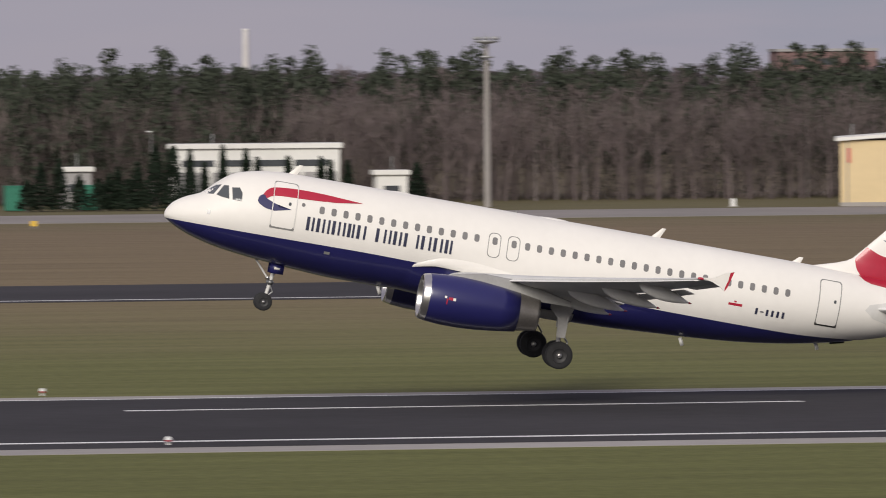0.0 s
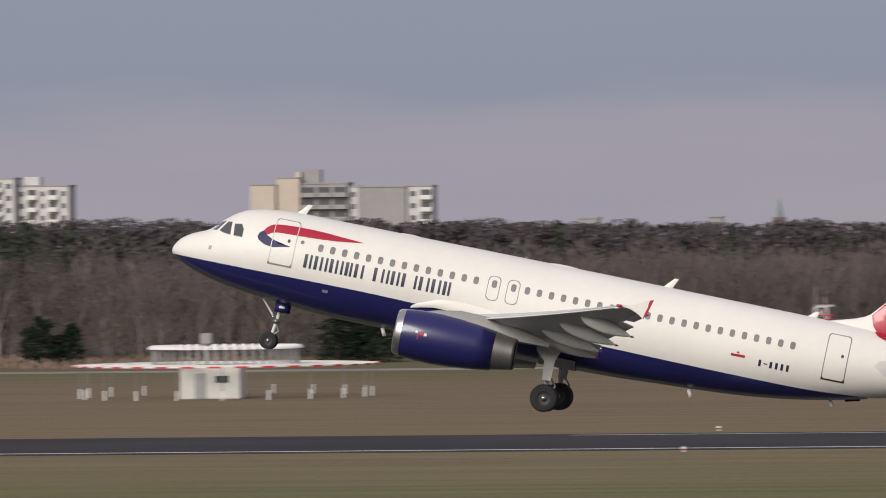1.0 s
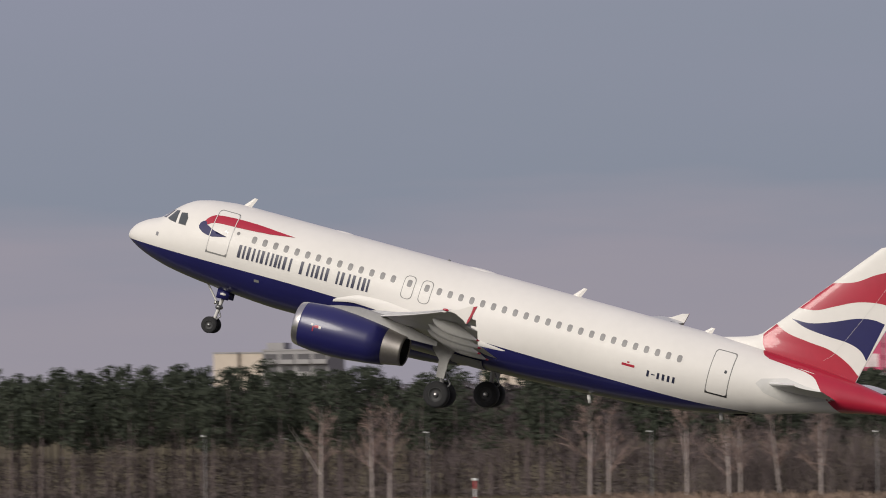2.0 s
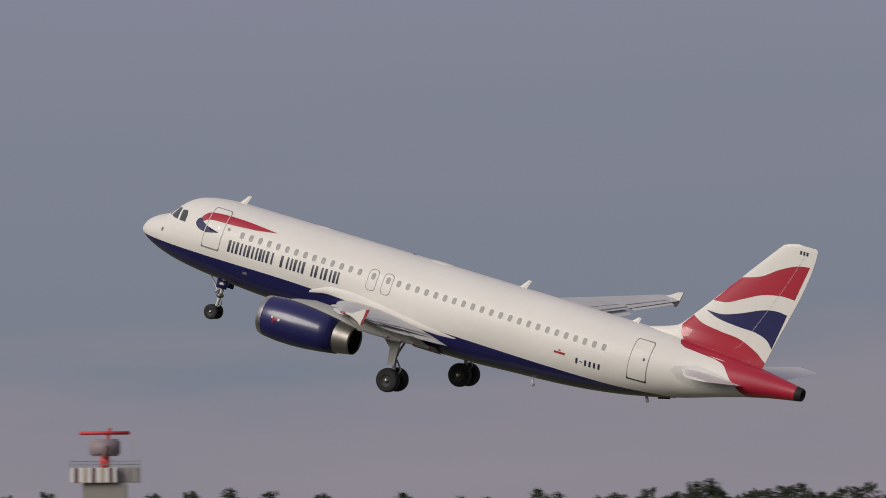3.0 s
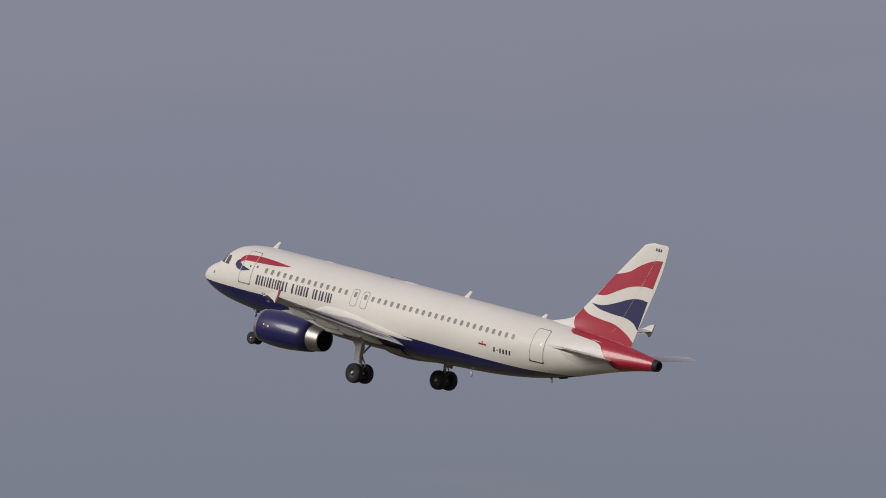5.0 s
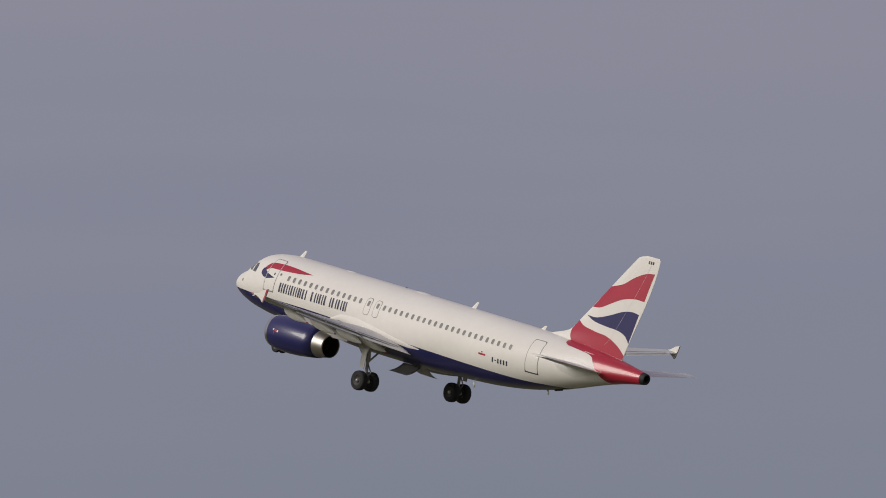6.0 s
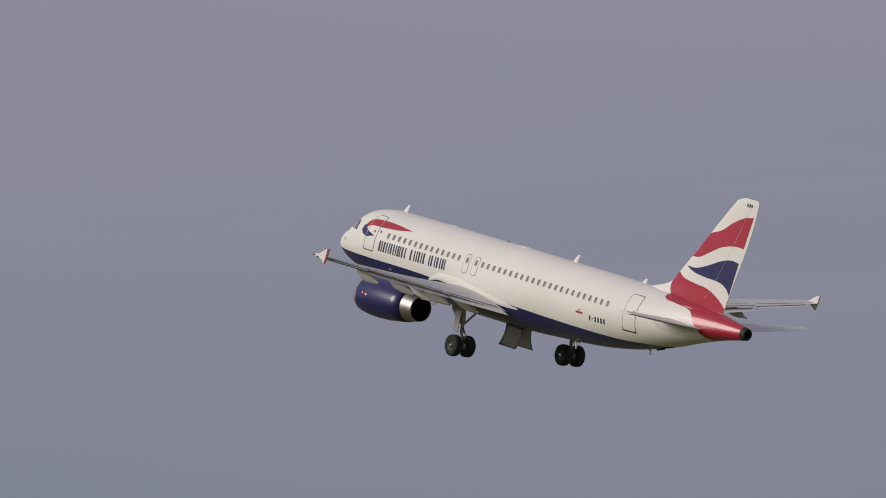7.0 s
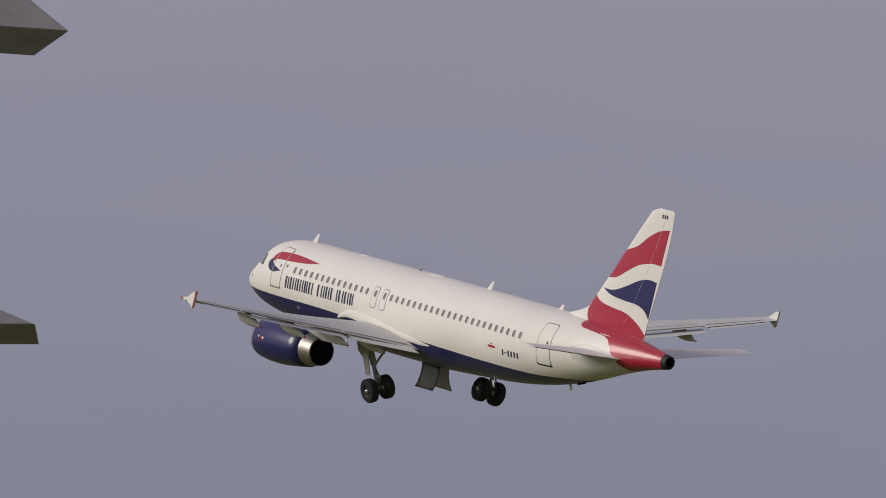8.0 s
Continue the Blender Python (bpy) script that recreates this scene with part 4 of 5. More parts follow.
# the wood runs on, thinner, beyond the radar tower
west = np.random.default_rng(77)
for dy, step in ((26, 4.6), (33, 4.2)):
    x = -640.0
    while x < -441:
        x += step * west.uniform(0.6, 1.4)
        w, l = broad[west.integers(6)]
        k = LEVEL(max(x, -537)) * west.uniform(0.88, 1.02)
        y = HEDGE(max(x, -537)) + dy + west.normal() * 1.6
        trunks.append(spun(w, x, y, k, west)), needles.append(spun(l, x, y, k, west))
for x, k in ((7.1, 0.86), (8.6, 0.90), (10.1, 0.88), (11.6, 0.86), (14.6, 0.90), (15.6, 0.92), (18.6, 1.0), (19.6, 1.02), (21.1, 1.0), (20.1, 0.98), (23.1, 0.9), (9.4, 0.88), (6.3, 0.84), (8.1, 0.87), (10.9, 0.88), (12.7, 0.85), (13.7, 0.9), (16.5, 0.95), (17.7, 0.98), (19.1, 1.0), (20.6, 1.0), (22.1, 0.97), (18.1, 1.0), (21.7, 0.99), (19.9, 1.0)):
    w, l = tall[rng.integers(2)]
    trunks.append(spun(w, x, 850, k)), branches.append(spun(l, x, 850, k))
# a thicket of saplings and brush along and inside the wood's edge
n = 95000
x = rng.uniform(-430, 195, n)
x = np.where((x < -236) & (rng.random(n) < 0.86), x + 340, x)
z0 = rng.random(n) ** 1.3 * 9.5
z0 *= np.array([0.62 + 0.5 * noise.noise((v * 0.045, 7.0, 1.0)) if v < -165 else 1.0 for v in x])
y = np.array([HEDGE(v) for v in x]) + rng.uniform(-3, 22, n)
a = np.stack([x, y, z0], 1)
d = np.stack([rng.normal(size=n) * 0.28, rng.normal(size=n) * 0.28, np.ones(n)], 1)
scrub = [blades(a, a + d * rng.uniform(0.9, 3.0, n)[:, None], np.full(n, 0.028))]
for _ in range(260):
    x = rng.uniform(-430, 195)
    scrub.append(leaf_cloud((x, HEDGE(x) + rng.uniform(-3, 6), rng.uniform(0.3, 1.2)), (2.2, 1.2, 0.8), 60, 0.14))
# low clumps added to imitate the shaded wood floor, darkened brown in the west
for k in range(1500):
    x = rng.uniform(-430, 195) if k % 2 else rng.uniform(-430, -165)
    (under if x < -180 else needles).append(leaf_cloud((x, HEDGE(x) + rng.uniform(3 if x < -190 else 8, 36), rng.uniform(0.4, 5.0 if x < -180 else 2.8)), (2.2, 1.8, 1.3), 55, 0.2))
quads_to_object("woods", [np.concatenate(trunks), np.concatenate(branches), np.concatenate(needles), np.concatenate(pale), np.concatenate(scrub), np.concatenate(under)], [BARK, BARK, NEEDLE, GREYBARK, SCRUB, SHADEWOOD], "bare grey-brown winter trees with dark pines behind", "woods")

# dry reeds and tall grass in front of the birch stand
n = 15000
x = rng.uniform(-315, -95, n)
y = np.array([HEDGE(v) for v in x]) - 6 - 52 * rng.random(n)
keep = np.array([noise.noise((u * 0.045, v * 0.09, 1.0)) > -0.02 for u, v in zip(x, y)])
a = np.stack([x, y, np.zeros(n)], 1)[keep]
d = np.stack([rng.normal(size=len(a)) * 0.35, rng.normal(size=len(a)) * 0.35, rng.uniform(0.25, 1.0, len(a)) * np.where(a[:, 0] < -245, 0.5, 1.0)], 1)
REED = surface("dry_reed_straw", (0.205, 0.148, 0.112), 0.95, vary=0.3, scale=0.12)
quads_to_object("dry_reeds", [blades(a, a + d, np.full(len(a), 0.10))], [REED], "straw-coloured dry reeds before the woods", "reeds")

far = []
CREST = curve([-961, -305, -255, -123, -76, 449], [12.2, 12.4, 14.6, 14.6, 13.3, 13.4])
for row, y in enumerate((1250, 1290, 1330)):
    for x in np.arange(-1000 + 2.1 * row, 480, 6.0):
        h = CREST(x) + 1.0 * noise.noise((x * 0.01, y * 0.01, 3.0)) + rng.normal() * 0.35
        for z in np.arange(5.0, h - 1.8, 2.2):
            far.append(leaf_cloud((x + rng.normal() * 1.6, y + rng.normal() * 4, z), (4.6, 3, 1.6), 80, 0.8))
        far.append(leaf_cloud((x + rng.normal() * 1.5, y, h - 1.5), (4.4, 3, 1.5), 300, 0.34))
quads_to_object("far_woods", [np.concatenate(far)], [FARWOOD], "distant brown winter woods on the skyline", "woods")

# pale birches standing before the wood
for x, y, h in ((-276.5, 875, 10.0), (-270.9, 877, 9.8), (-269.4, 879, 10.2), (-245.8, 881, 10.2), (-243.8, 882, 9.2), (-234.7, 883, 9.6), (-229.7, 883, 9.1), (-228.6, 884, 8.7), (-350.1, 871, 8.9), (-343.4, 873, 9.2), (-342.1, 875, 8.5), (39.0, 826, 9.4), (41.4, 828, 8.4), (-19.5, 838, 8.4), (-150.4, 852, 9.3), (-140.5, 854, 9.8), (-126.4, 856, 9.3), (-187.6, 865, 9.6), (-183.0, 865, 9.0), (-217.3, 877, 9.3), (-222.9, 880, 8.7)):
    w, l = bare_tree(h * 1.18, True)
    fork = stem(h * 0.6, 0.085, west.normal(size=2) * 1.3) + np.array([0, 0, h * 0.3])
    t = tagged(new("birch_tree"), "leafless birch with a pale trunk before the woods", "tree", "birches")
    t.matrix_basis = pose(x, y, 0)
    for name, q, m in (("trunk", np.concatenate([w, fork]), BIRCH), ("crown", l[:260], BIRCHTWIG)):
        ob = quads_to_object(name, [q], [m], "", "", "")
        ob.parent = t

# low bare bushes in the rough grass
for x, y, h in ((-151, 760, 4.2), (-153.5, 759, 4.6), (-156, 758, 3.8), (-148, 762, 3.4), (-133.5, 763, 3.0), (-131.5, 764, 2.6), (-8, 806, 3.2), (-11, 805, 2.8)):
    w, l = bare_tree(h * 1.3)
    t = tagged(new("bare_bush"), "low leafless brown bush in rough grass", "bush", "bare bushes")
    t.matrix_basis = pose(x, y, -h * 0.3)
    stems = np.concatenate([spun(l, rng.normal() * 0.5, rng.normal() * 0.5, 0.9) for _ in range(3)])
    for name, q in (("stem", w), ("crown", stems)):
        ob = quads_to_object(name, [q], [BARK], "", "", "")
        ob.parent = t


# ---- airfield buildings and equipment ----
CREAM = surface("cream_render", (0.60, 0.47, 0.27), 0.8, vary=0.08, scale=0.2)
CHALK = surface("white_cladding", (0.66, 0.65, 0.61), 0.7, vary=0.10, scale=0.25)
# distant glass with haze in its colour, also the shade behind balconies
HAZY = surface("hazed_glass_recess_shade", (0.085, 0.082, 0.086), 0.3, vary=0.3, scale=0.6)
DIM = surface("shaded_glass", (0.05, 0.055, 0.06), 0.25, vary=0.3, scale=0.6)
GREENTANK = surface("green_sheet_metal", (0.02, 0.16, 0.10), 0.5, vary=0.15, scale=0.8)
GALV = surface("galvanised_steel", (0.34, 0.34, 0.34), 0.5, 0.4, vary=0.15, scale=1.0)
SIGNRED = surface("signal_red", (0.55, 0.04, 0.05), 0.6, vary=0.10, scale=0.5)
MAUVE = surface("mauve_grey_paint", (0.26, 0.21, 0.225), 0.6, vary=0.12, scale=0.5)
BRICK = surface("red_brown_brick", (0.17, 0.105, 0.10), 0.85, vary=0.18, scale=0.3)
PANEL = surface("precast_panel", (0.55, 0.53, 0.52), 0.85, vary=0.10, scale=0.08)
GREYPANEL = surface("grey_precast_panel", (0.30, 0.29, 0.285), 0.85, vary=0.12, scale=0.08)
SANDPANEL = surface("sand_precast_panel", (0.52, 0.45, 0.37), 0.85, vary=0.10, scale=0.08)
OCHRE = surface("ochre_render", (0.50, 0.38, 0.25), 0.8, vary=0.08, scale=0.1)
MAGENTA = surface("pink_poster", (0.46, 0.055, 0.13), 0.6, vary=0.2, scale=0.15)
POSTER = surface("pale_poster_print", (0.60, 0.50, 0.50), 0.6, vary=0.3, scale=0.3)
CANOPY = surface("weathered_dark_metal", (0.40, 0.385, 0.41), 0.6, vary=0.2, scale=1.5)


def thing(name, at, label, category, group="", turn=0.0):
    ob = tagged(new(name), label, category, group)
    ob.matrix_basis = pose(*at, 0, 0, turn)
    return ob


yard = thing("workshop_building", (142.8, 795.2, 0), "cream rendered workshop with a shallow white roof", "building", turn=-10.4)
part("wall", box((26, 16, 6.7), (13, 8, 3.35)), CREAM, yard, "cream rendered wall", smooth=False)
bm = bmesh.new()
ring = [(-0.5, 6.65), (26.5, 8.4), (26.5, 8.75), (-0.5, 7.0)]
grid_mesh([[(x, y, z) for x, z in ring] for y in (-0.5, 16.5)], True, bm)
cap(bm, [(x, -0.5, z) for x, z in ring]), cap(bm, [(x, 16.5, z) for x, z in ring][::-1])
bmesh.ops.recalc_face_normals(bm, faces=bm.faces)
part("roof", bm, CHALK, yard, "shallow white roof", smooth=False)
part("plinth", box((26.1, 0.2, 0.4), (13, -0.06, 0.2)), CONCRETE, yard, smooth=False)
part("downpipe", rod((0.7, -0.1, 0), (0.7, -0.1, 6.6), 0.07), GALV, yard)
for x in (1.4, 7.6, 13.6):
    w = part("window", box((1.5, 0.12, 0.9), (x + 6.2, -0.03, 5.4)), DIM, yard, "dark high window", smooth=False)
part("wall_ladder", box((0.22, 0.1, 1.5), (0.9, -0.08, 5.2)), SIGNRED, yard, smooth=False)
part("vent_pipe", rod((1.2, 3, 6.8), (1.2, 3, 8.4), 0.06), GALV, yard)

hall = thing("white_hall", (76.3, 817.8, 0), "long white flat-roofed hall with a dark window band", "building", turn=-5.8)
part("wall", box((17.6, 9, 6.3), (8.8, 4.5, 3.15)), CHALK, hall, smooth=False)
part("roof_edge", box((18.2, 9.6, 0.5), (8.8, 4.5, 6.5), 0.04), CHALK, hall, "white roof edge", smooth=False)
for k in range(4):
    part("window_band", box((3.4, 0.1, 0.65), (2.9 + 3.9 * k, -0.03, 4.75)), DIM, hall, "dark window band", smooth=False)
for k in range(9):
    part("door_bay", box((1.5, 0.1, 2.6), (1.3 + 1.9 * k, -0.03, 2.5)), GREYPANEL, hall, smooth=False)
part("roof_pole", rod((4.4, 3, 6.7), (4.4, 3, 7.8), 0.06), GALV, hall)

for x, y, w, h, m, label in ((98.3, 808.2, 3.2, 4.0, CHALK, "small white hut with a flat roof"), (67.3, 827.6, 3.2, 4.4, GREYPANEL, "pale shed among conifers")):
    hut = thing("hut", (x, y, 0), label, "shed")
    part("wall", box((w, 3, h - 0.5), (0, 1.5, (h - 0.5) / 2)), m, hut, smooth=False)
    part("roof", box((w + 0.6, 3.6, 0.5), (0, 1.5, h - 0.25), 0.04), CHALK, hut, smooth=False)
    part("window", box((w * 0.5, 0.1, 0.8), (0, -0.03, h * 0.5)), DIM, hut, smooth=False)
    part("pole", rod((0.2, 1.5, h), (0.2, 1.5, h + 1.4), 0.05), GALV, hut)

for x, y, w in ((60.1, 817.4, 2.0), (67.6, 817.6, 2.4), (46.6, 808, 1.4)):
    t = thing("container", (x, y, 0), "green sheet metal container beside the trees", "container", "green containers")
    part("body", box((w, 2.2, 2.5), (0, 1.1, 1.3), 0.05), GREENTANK, t, smooth=False)
    for k in range(4):
        part("rib", box((0.08, 0.08, 2.4), (-w / 2 + 0.2 + k * (w - 0.4) / 3, -0.03, 1.3)), GREENTANK, t, smooth=False)
    part("lid", box((w + 0.15, 2.35, 0.1), (0, 1.1, 2.6)), GREENTANK, t, smooth=False)

# tall floodlight column with a round head
mast = thing("light_mast", (109.0, 814, 0), "tall tapered grey floodlight mast with a round crown", "mast")
part("column", rod((0, 0, 0), (0, 0, 16.9), 0.36, 0.22, 16), CONCRETE, mast, "grey tapered column")
part("crown_ring", lathe([(16.9, 0.3), (17.1, 1.25), (17.25, 1.3), (17.3, 0.3)], (0, 0, 0), "Z", 20), GALV, mast, "round platform")
part("lower_ring", lathe([(15.4, 0.3), (15.5, 0.75), (15.62, 0.75), (15.7, 0.25)], (0, 0, 0), "Z", 16), GALV, mast)
for k in range(8):
    a = math.tau * k / 8
    part("floodlight", box((0.35, 0.3, 0.35), (1.15 * math.cos(a), 1.15 * math.sin(a), 17.5), 0.05), GALV, mast)
part("rod", rod((0, 0, 17.2), (0, 0, 18.0), 0.03), GALV, mast)

for x, y, h in ((26.2, 815, 8.0), (50.3, 815, 8.0), (-210.0, 874, 7.5), (-238.1, 880, 7.7), (-181.8, 866, 7.4), (-266.2, 884, 7.8), (-293.6, 884, 7.6), (-325.4, 884, 7.3), (1.8, 812, 7.7), (75.0, 825, 8.0)):
    p = thing("lamp_post", (x, y, 0), "slim grey lamp post at the edge of the woods", "lamp post", "lamp posts")
    part("pole", rod((0, 0, 0), (0, 0, h), 0.05, 0.035), GALV, p)
    part("head", box((0.55, 0.24, 0.14), (-0.2, 0, h + 0.05), 0.05), LINE, p, "pale lamp head")
    part("base", rod((0, 0, 0), (0, 0, 0.9), 0.085), CONCRETE, p)

# chequered radio hut with two metal bins, and its lattice tower
hut = thing("chequered_hut", (-25.2, 671, 0), "radio hut painted in red and white checks", "shed")
part("wall", box((8.8, 3.2, 2.5), (0, 1.6, 1.25)), CHALK, hut, smooth=False)
part("roof", box((9.1, 3.5, 0.14), (0, 1.6, 2.56)), CONCRETE, hut, smooth=False)
for i in range(7):
    for j in range(3):
        part("check_panel", box((1.25, 0.05, 0.82), (-3.77 + 1.257 * i, -0.02, 0.43 + 0.83 * j)), SIGNRED if (i + j) % 2 else LINE, hut, smooth=False)
for j in range(3):
    for i in range(3):
        part("check_panel", box((0.05, 1.05, 0.82), (-4.42, 0.55 + 1.06 * i, 0.43 + 0.83 * j)), LINE if (i + j) % 2 else SIGNRED, hut, smooth=False)
for x, w in ((-0.6, 2.3), (2.5, 1.4)):
    b = thing("metal_bin", (-25.2 + x, 668.5, 0), "grey galvanised metal bin by the hut", "bin", "metal bins")
    part("body", lathe([(0.0, w * 0.42), (0.1, w * 0.45), (1.35, w * 0.5), (1.45, w * 0.5)], (0, 0, 0), "Z", 24), GALV, b)
    part("lid", lathe([(1.45, w * 0.52), (1.55, w * 0.4), (1.6, 0.02)], (0, 0, 0), "Z", 24), GALV, b)


def lattice_tower(at, height, half, label):
    t = thing("lattice_tower", at, label, "tower")
    n = 6
    for k in range(n):
        z0, z1 = height * k / n, height * (k + 1) / n
        h0, h1 = half * (1 - 0.35 * k / n), half * (1 - 0.35 * (k + 1) / n)
        m = LINE if k % 2 else SIGNRED
        bm = bmesh.new()
        c0 = [(-h0, -h0, z0), (h0, -h0, z0), (h0, h0, z0), (-h0, h0, z0)]
        c1 = [(-h1, -h1, z1), (h1, -h1, z1), (h1, h1, z1), (-h1, h1, z1)]
        for i in range(4):
            j = (i + 1) % 4
            rod(c0[i], c1[i], 0.055, bm=bm, n=6), rod(c0[i], c1[j], 0.035, bm=bm, n=5), rod(c0[j], c1[i], 0.035, bm=bm, n=5), rod(c1[i], c1[j], 0.04, bm=bm, n=5)
        part("section", bm, m, t)
    part("gallery", box((half * 2.4, half * 2.4, 0.16), (0, 0, height * 0.80), 0.03), BRICK, t, "dull red gallery floor", smooth=False)
    for a, b in (((-1, -1), (1, -1)), ((1, -1), (1, 1)), ((1, 1), (-1, 1)), ((-1, 1), (-1, -1))):
        for z in (0.35, 0.7):
            part("gallery_rail", rod((a[0] * half * 1.2, a[1] * half * 1.2, height * 0.80 + z), (b[0] * half * 1.2, b[1] * half * 1.2, height * 0.80 + z), 0.05, n=5), SIGNRED, t)
    part("antenna", rod((-0.45, 0, height), (-0.45, 0, height + 1.7), 0.04), GALV, t)
    part("antenna", rod((0.35, 0, height), (0.35, 0, height + 0.8), 0.05), GALV, t)
    part("antenna_bar", box((1.6, 0.1, 0.18), (0.3, 0, height + 0.1)), GALV, t, smooth=False)
    return t


lattice_tower((-28.8, 673.2, 0), 6.9, 0.80, "red and white lattice tower beside the chequered hut")
small = thing("chequered_hut", (-223.3, 748, 0), "small red and white chequered hut in the grass", "shed")
part("wall", box((4.4, 2.4, 2.1), (0, 1.2, 1.05)), CHALK, small, smooth=False)
part("roof", box((4.6, 2.6, 0.1), (0, 1.2, 2.15)), CONCRETE, small, smooth=False)
for i in range(4):
    for j in range(2):
        part("check_panel", box((1.09, 0.05, 1.04), (-1.64 + 1.095 * i, -0.02, 0.53 + 1.05 * j)), SIGNRED if (i + j) % 2 else LINE, small, smooth=False)
for x, y in ((-235.5, 799),):
    m = thing("marker_post", (x, y, 0), "short red and white marker post", "post", "marker posts")
    for k in range(4):
        part("segment", rod((0, 0, 0.85 * k), (0, 0, 0.85 * k + 0.85), 0.09), SIGNRED if k % 2 else LINE, m)
    part("cap", box((0.5, 0.2, 0.3), (0, 0, 3.5), 0.04), LINE, m)

# radio beacon: a round counterpoise on legs with a ring of domed antennas
beacon = thing("radio_beacon", (-77.8, 656, 0), "round white radio beacon platform with a ring of domed antennas", "beacon")
part("cabin", box((5.0, 4.0, 2.6), (-1.1, 0, 1.3), 0.05), CHALK, beacon, "white cabin under the platform", smooth=False)
part("cabin_window", box((1.1, 0.1, 0.55), (-0.1, -2.03, 1.65)), DIM, beacon, smooth=False)
part("cabin_door", box((0.95, 0.1, 2.1), (-1.9, -2.03, 1.1)), GALV, beacon, smooth=False)
for r in (4.0, 6.2, 8.4, 10.6, 12.75):
    part("counterpoise_ring", lathe([(2.76, r), (2.83, r + 0.07), (2.90, r), (2.83, r - 0.07), (2.76, r)], (0, 0, 0), "Z", 72), CHALK, beacon, "white wire counterpoise ring")
for k in range(40):
    a = math.tau * k / 40
    part("counterpoise_spoke", rod((3.0 * math.cos(a), 3.0 * math.sin(a), 2.83), (12.7 * math.cos(a), 12.7 * math.sin(a), 2.83), 0.035, n=5), CHALK, beacon)
for k in range(36):
    a = math.tau * k / 36
    bm = bmesh.new()
    rows = [[(12.93 * math.cos(a + 0.087 * i / 4), 12.93 * math.sin(a + 0.087 * i / 4), z) for i in range(5)] for z in (2.75, 2.90)]
    part("rim_panel", grid_mesh(rows, bm=bm), SIGNRED, beacon, smooth=False)
part("screen_ring", lathe([(4.15, 6.2), (4.2, 6.25), (4.26, 6.2)], (0, 0, 0), "Z", 64), CHALK, beacon)
for k in range(48):
    a = math.tau * k / 48
    p = part("antenna_post", rod((6.1 * math.cos(a), 6.1 * math.sin(a), 2.9), (6.1 * math.cos(a), 6.1 * math.sin(a), 4.2), 0.07, n=8), GALV, beacon)
    part("dome", lathe([(4.15, 0.36), (4.3, 0.36), (4.42, 0.24), (4.48, 0.02)], (6.1 * math.cos(a), 6.1 * math.sin(a), 0), "Z", 12), LINE, p, "white dome")
for k in range(20):
    a = math.tau * (k + 0.3) / 20
    x, y = 12.2 * math.cos(a), 12.2 * math.sin(a)
    leg = part("leg", rod((x, y, 0), (x, y, 2.75), 0.035, n=6), SEAM, beacon)
    part("leg_sleeve", rod((x, y, 0.1), (x, y, 0.9), 0.085, n=8), LINE, leg, "white leg sleeve")
part("hatch", box((0.9, 0.9, 0.9), (-1.6, 0, 5.0), 0.05), CONCRETE, beacon, smooth=False)
part("hatch_post", rod((-1.6, 0, 2.9), (-1.6, 0, 4.6), 0.2), GALV, beacon)
for x, y, h in ((132.3, 798.9, 0.85), (81.4, 743.9, 0.7), (-160.3, 643.0, 0.8), (-186, 812, 0.9), (-170, 812, 0.9), (-120, 800, 1.0), (48.8, 798, 1.2), (53.5, 798, 1.3), (55.9, 798, 1.2)):
    t = thing("equipment_cabinet", (x, y, 0), "small pale equipment cabinet on the grass", "cabinet", "equipment cabinets")
    part("body", box((0.46, 0.4, h), (0, 0, h / 2), 0.04), LINE, t, smooth=False)
    part("foot", box((0.8, 0.6, 0.1), (0, 0, 0.05)), CONCRETE, t, smooth=False)
# surveillance radar on its tower
radar = thing("radar_tower", (-442.4, 783.8, -0.8), "radar tower with a red rotating antenna bar", "radar", turn=30)
part("shaft", box((5.0, 5.0, 16.9), (0, 0, 9.25), 0.1), CONCRETE, radar, smooth=False)
part("deck", box((5.2, 6.0, 1.7), (-1.3, 0, 18.55), 0.05), LINE, radar, "white deck wall", smooth=False)
# the deck's shaded side: its shade is put into greyer wall colour
part("shaded_deck_wing", box((2.7, 5.0, 1.7), (2.65, 0.6, 18.55), 0.05), CONCRETE, radar, "set-back deck wall greyed for shade", smooth=False)
for k in range(5):
    part("wall_stripe", box((0.45, 0.08, 1.66), (-3.3 + 0.98 * k, -3.03, 18.55)), SANDPANEL if k % 2 else BRICK, radar, smooth=False)
# stripes of the shaded side, greyed to match
for k in range(3):
    part("wall_stripe", box((0.4, 0.08, 1.66), (1.75 + 0.85 * k, -1.93, 18.55)), GREYPANEL, radar, smooth=False)
for k in range(14):
    part("rail_post", rod((-3.9 + 0.6 * k, -2.9 if k < 9 else -1.8, 19.3), (-3.9 + 0.6 * k, -2.9 if k < 9 else -1.8, 20.35 if k in (0, 8, 13) else 20.15), 0.045, n=6), SEAM, radar)
for z in (19.75, 20.15):
    part("rail", rod((-3.9, -2.9, z), (0.9, -2.9, z), 0.035, n=6), SEAM, radar)
    part("rail", rod((0.9, -1.8, z), (3.95, -1.8, z), 0.035, n=6), SEAM, radar)
part("pedestal", box((1.1, 1.1, 1.5), (0, 0, 20.1), 0.12), SIGNRED, radar, "red pedestal")
part("reflector", box((3.5, 0.8, 1.95), (0, -0.2, 21.7), 0.22), MAUVE, radar, "mauve-grey slab antenna")
part("reflector_brace", box((0.5, 0.12, 1.5), (0.1, -0.66, 21.2), 0.04, turn=Euler((0, radians(14), 0)).to_matrix()), BRICK, radar)
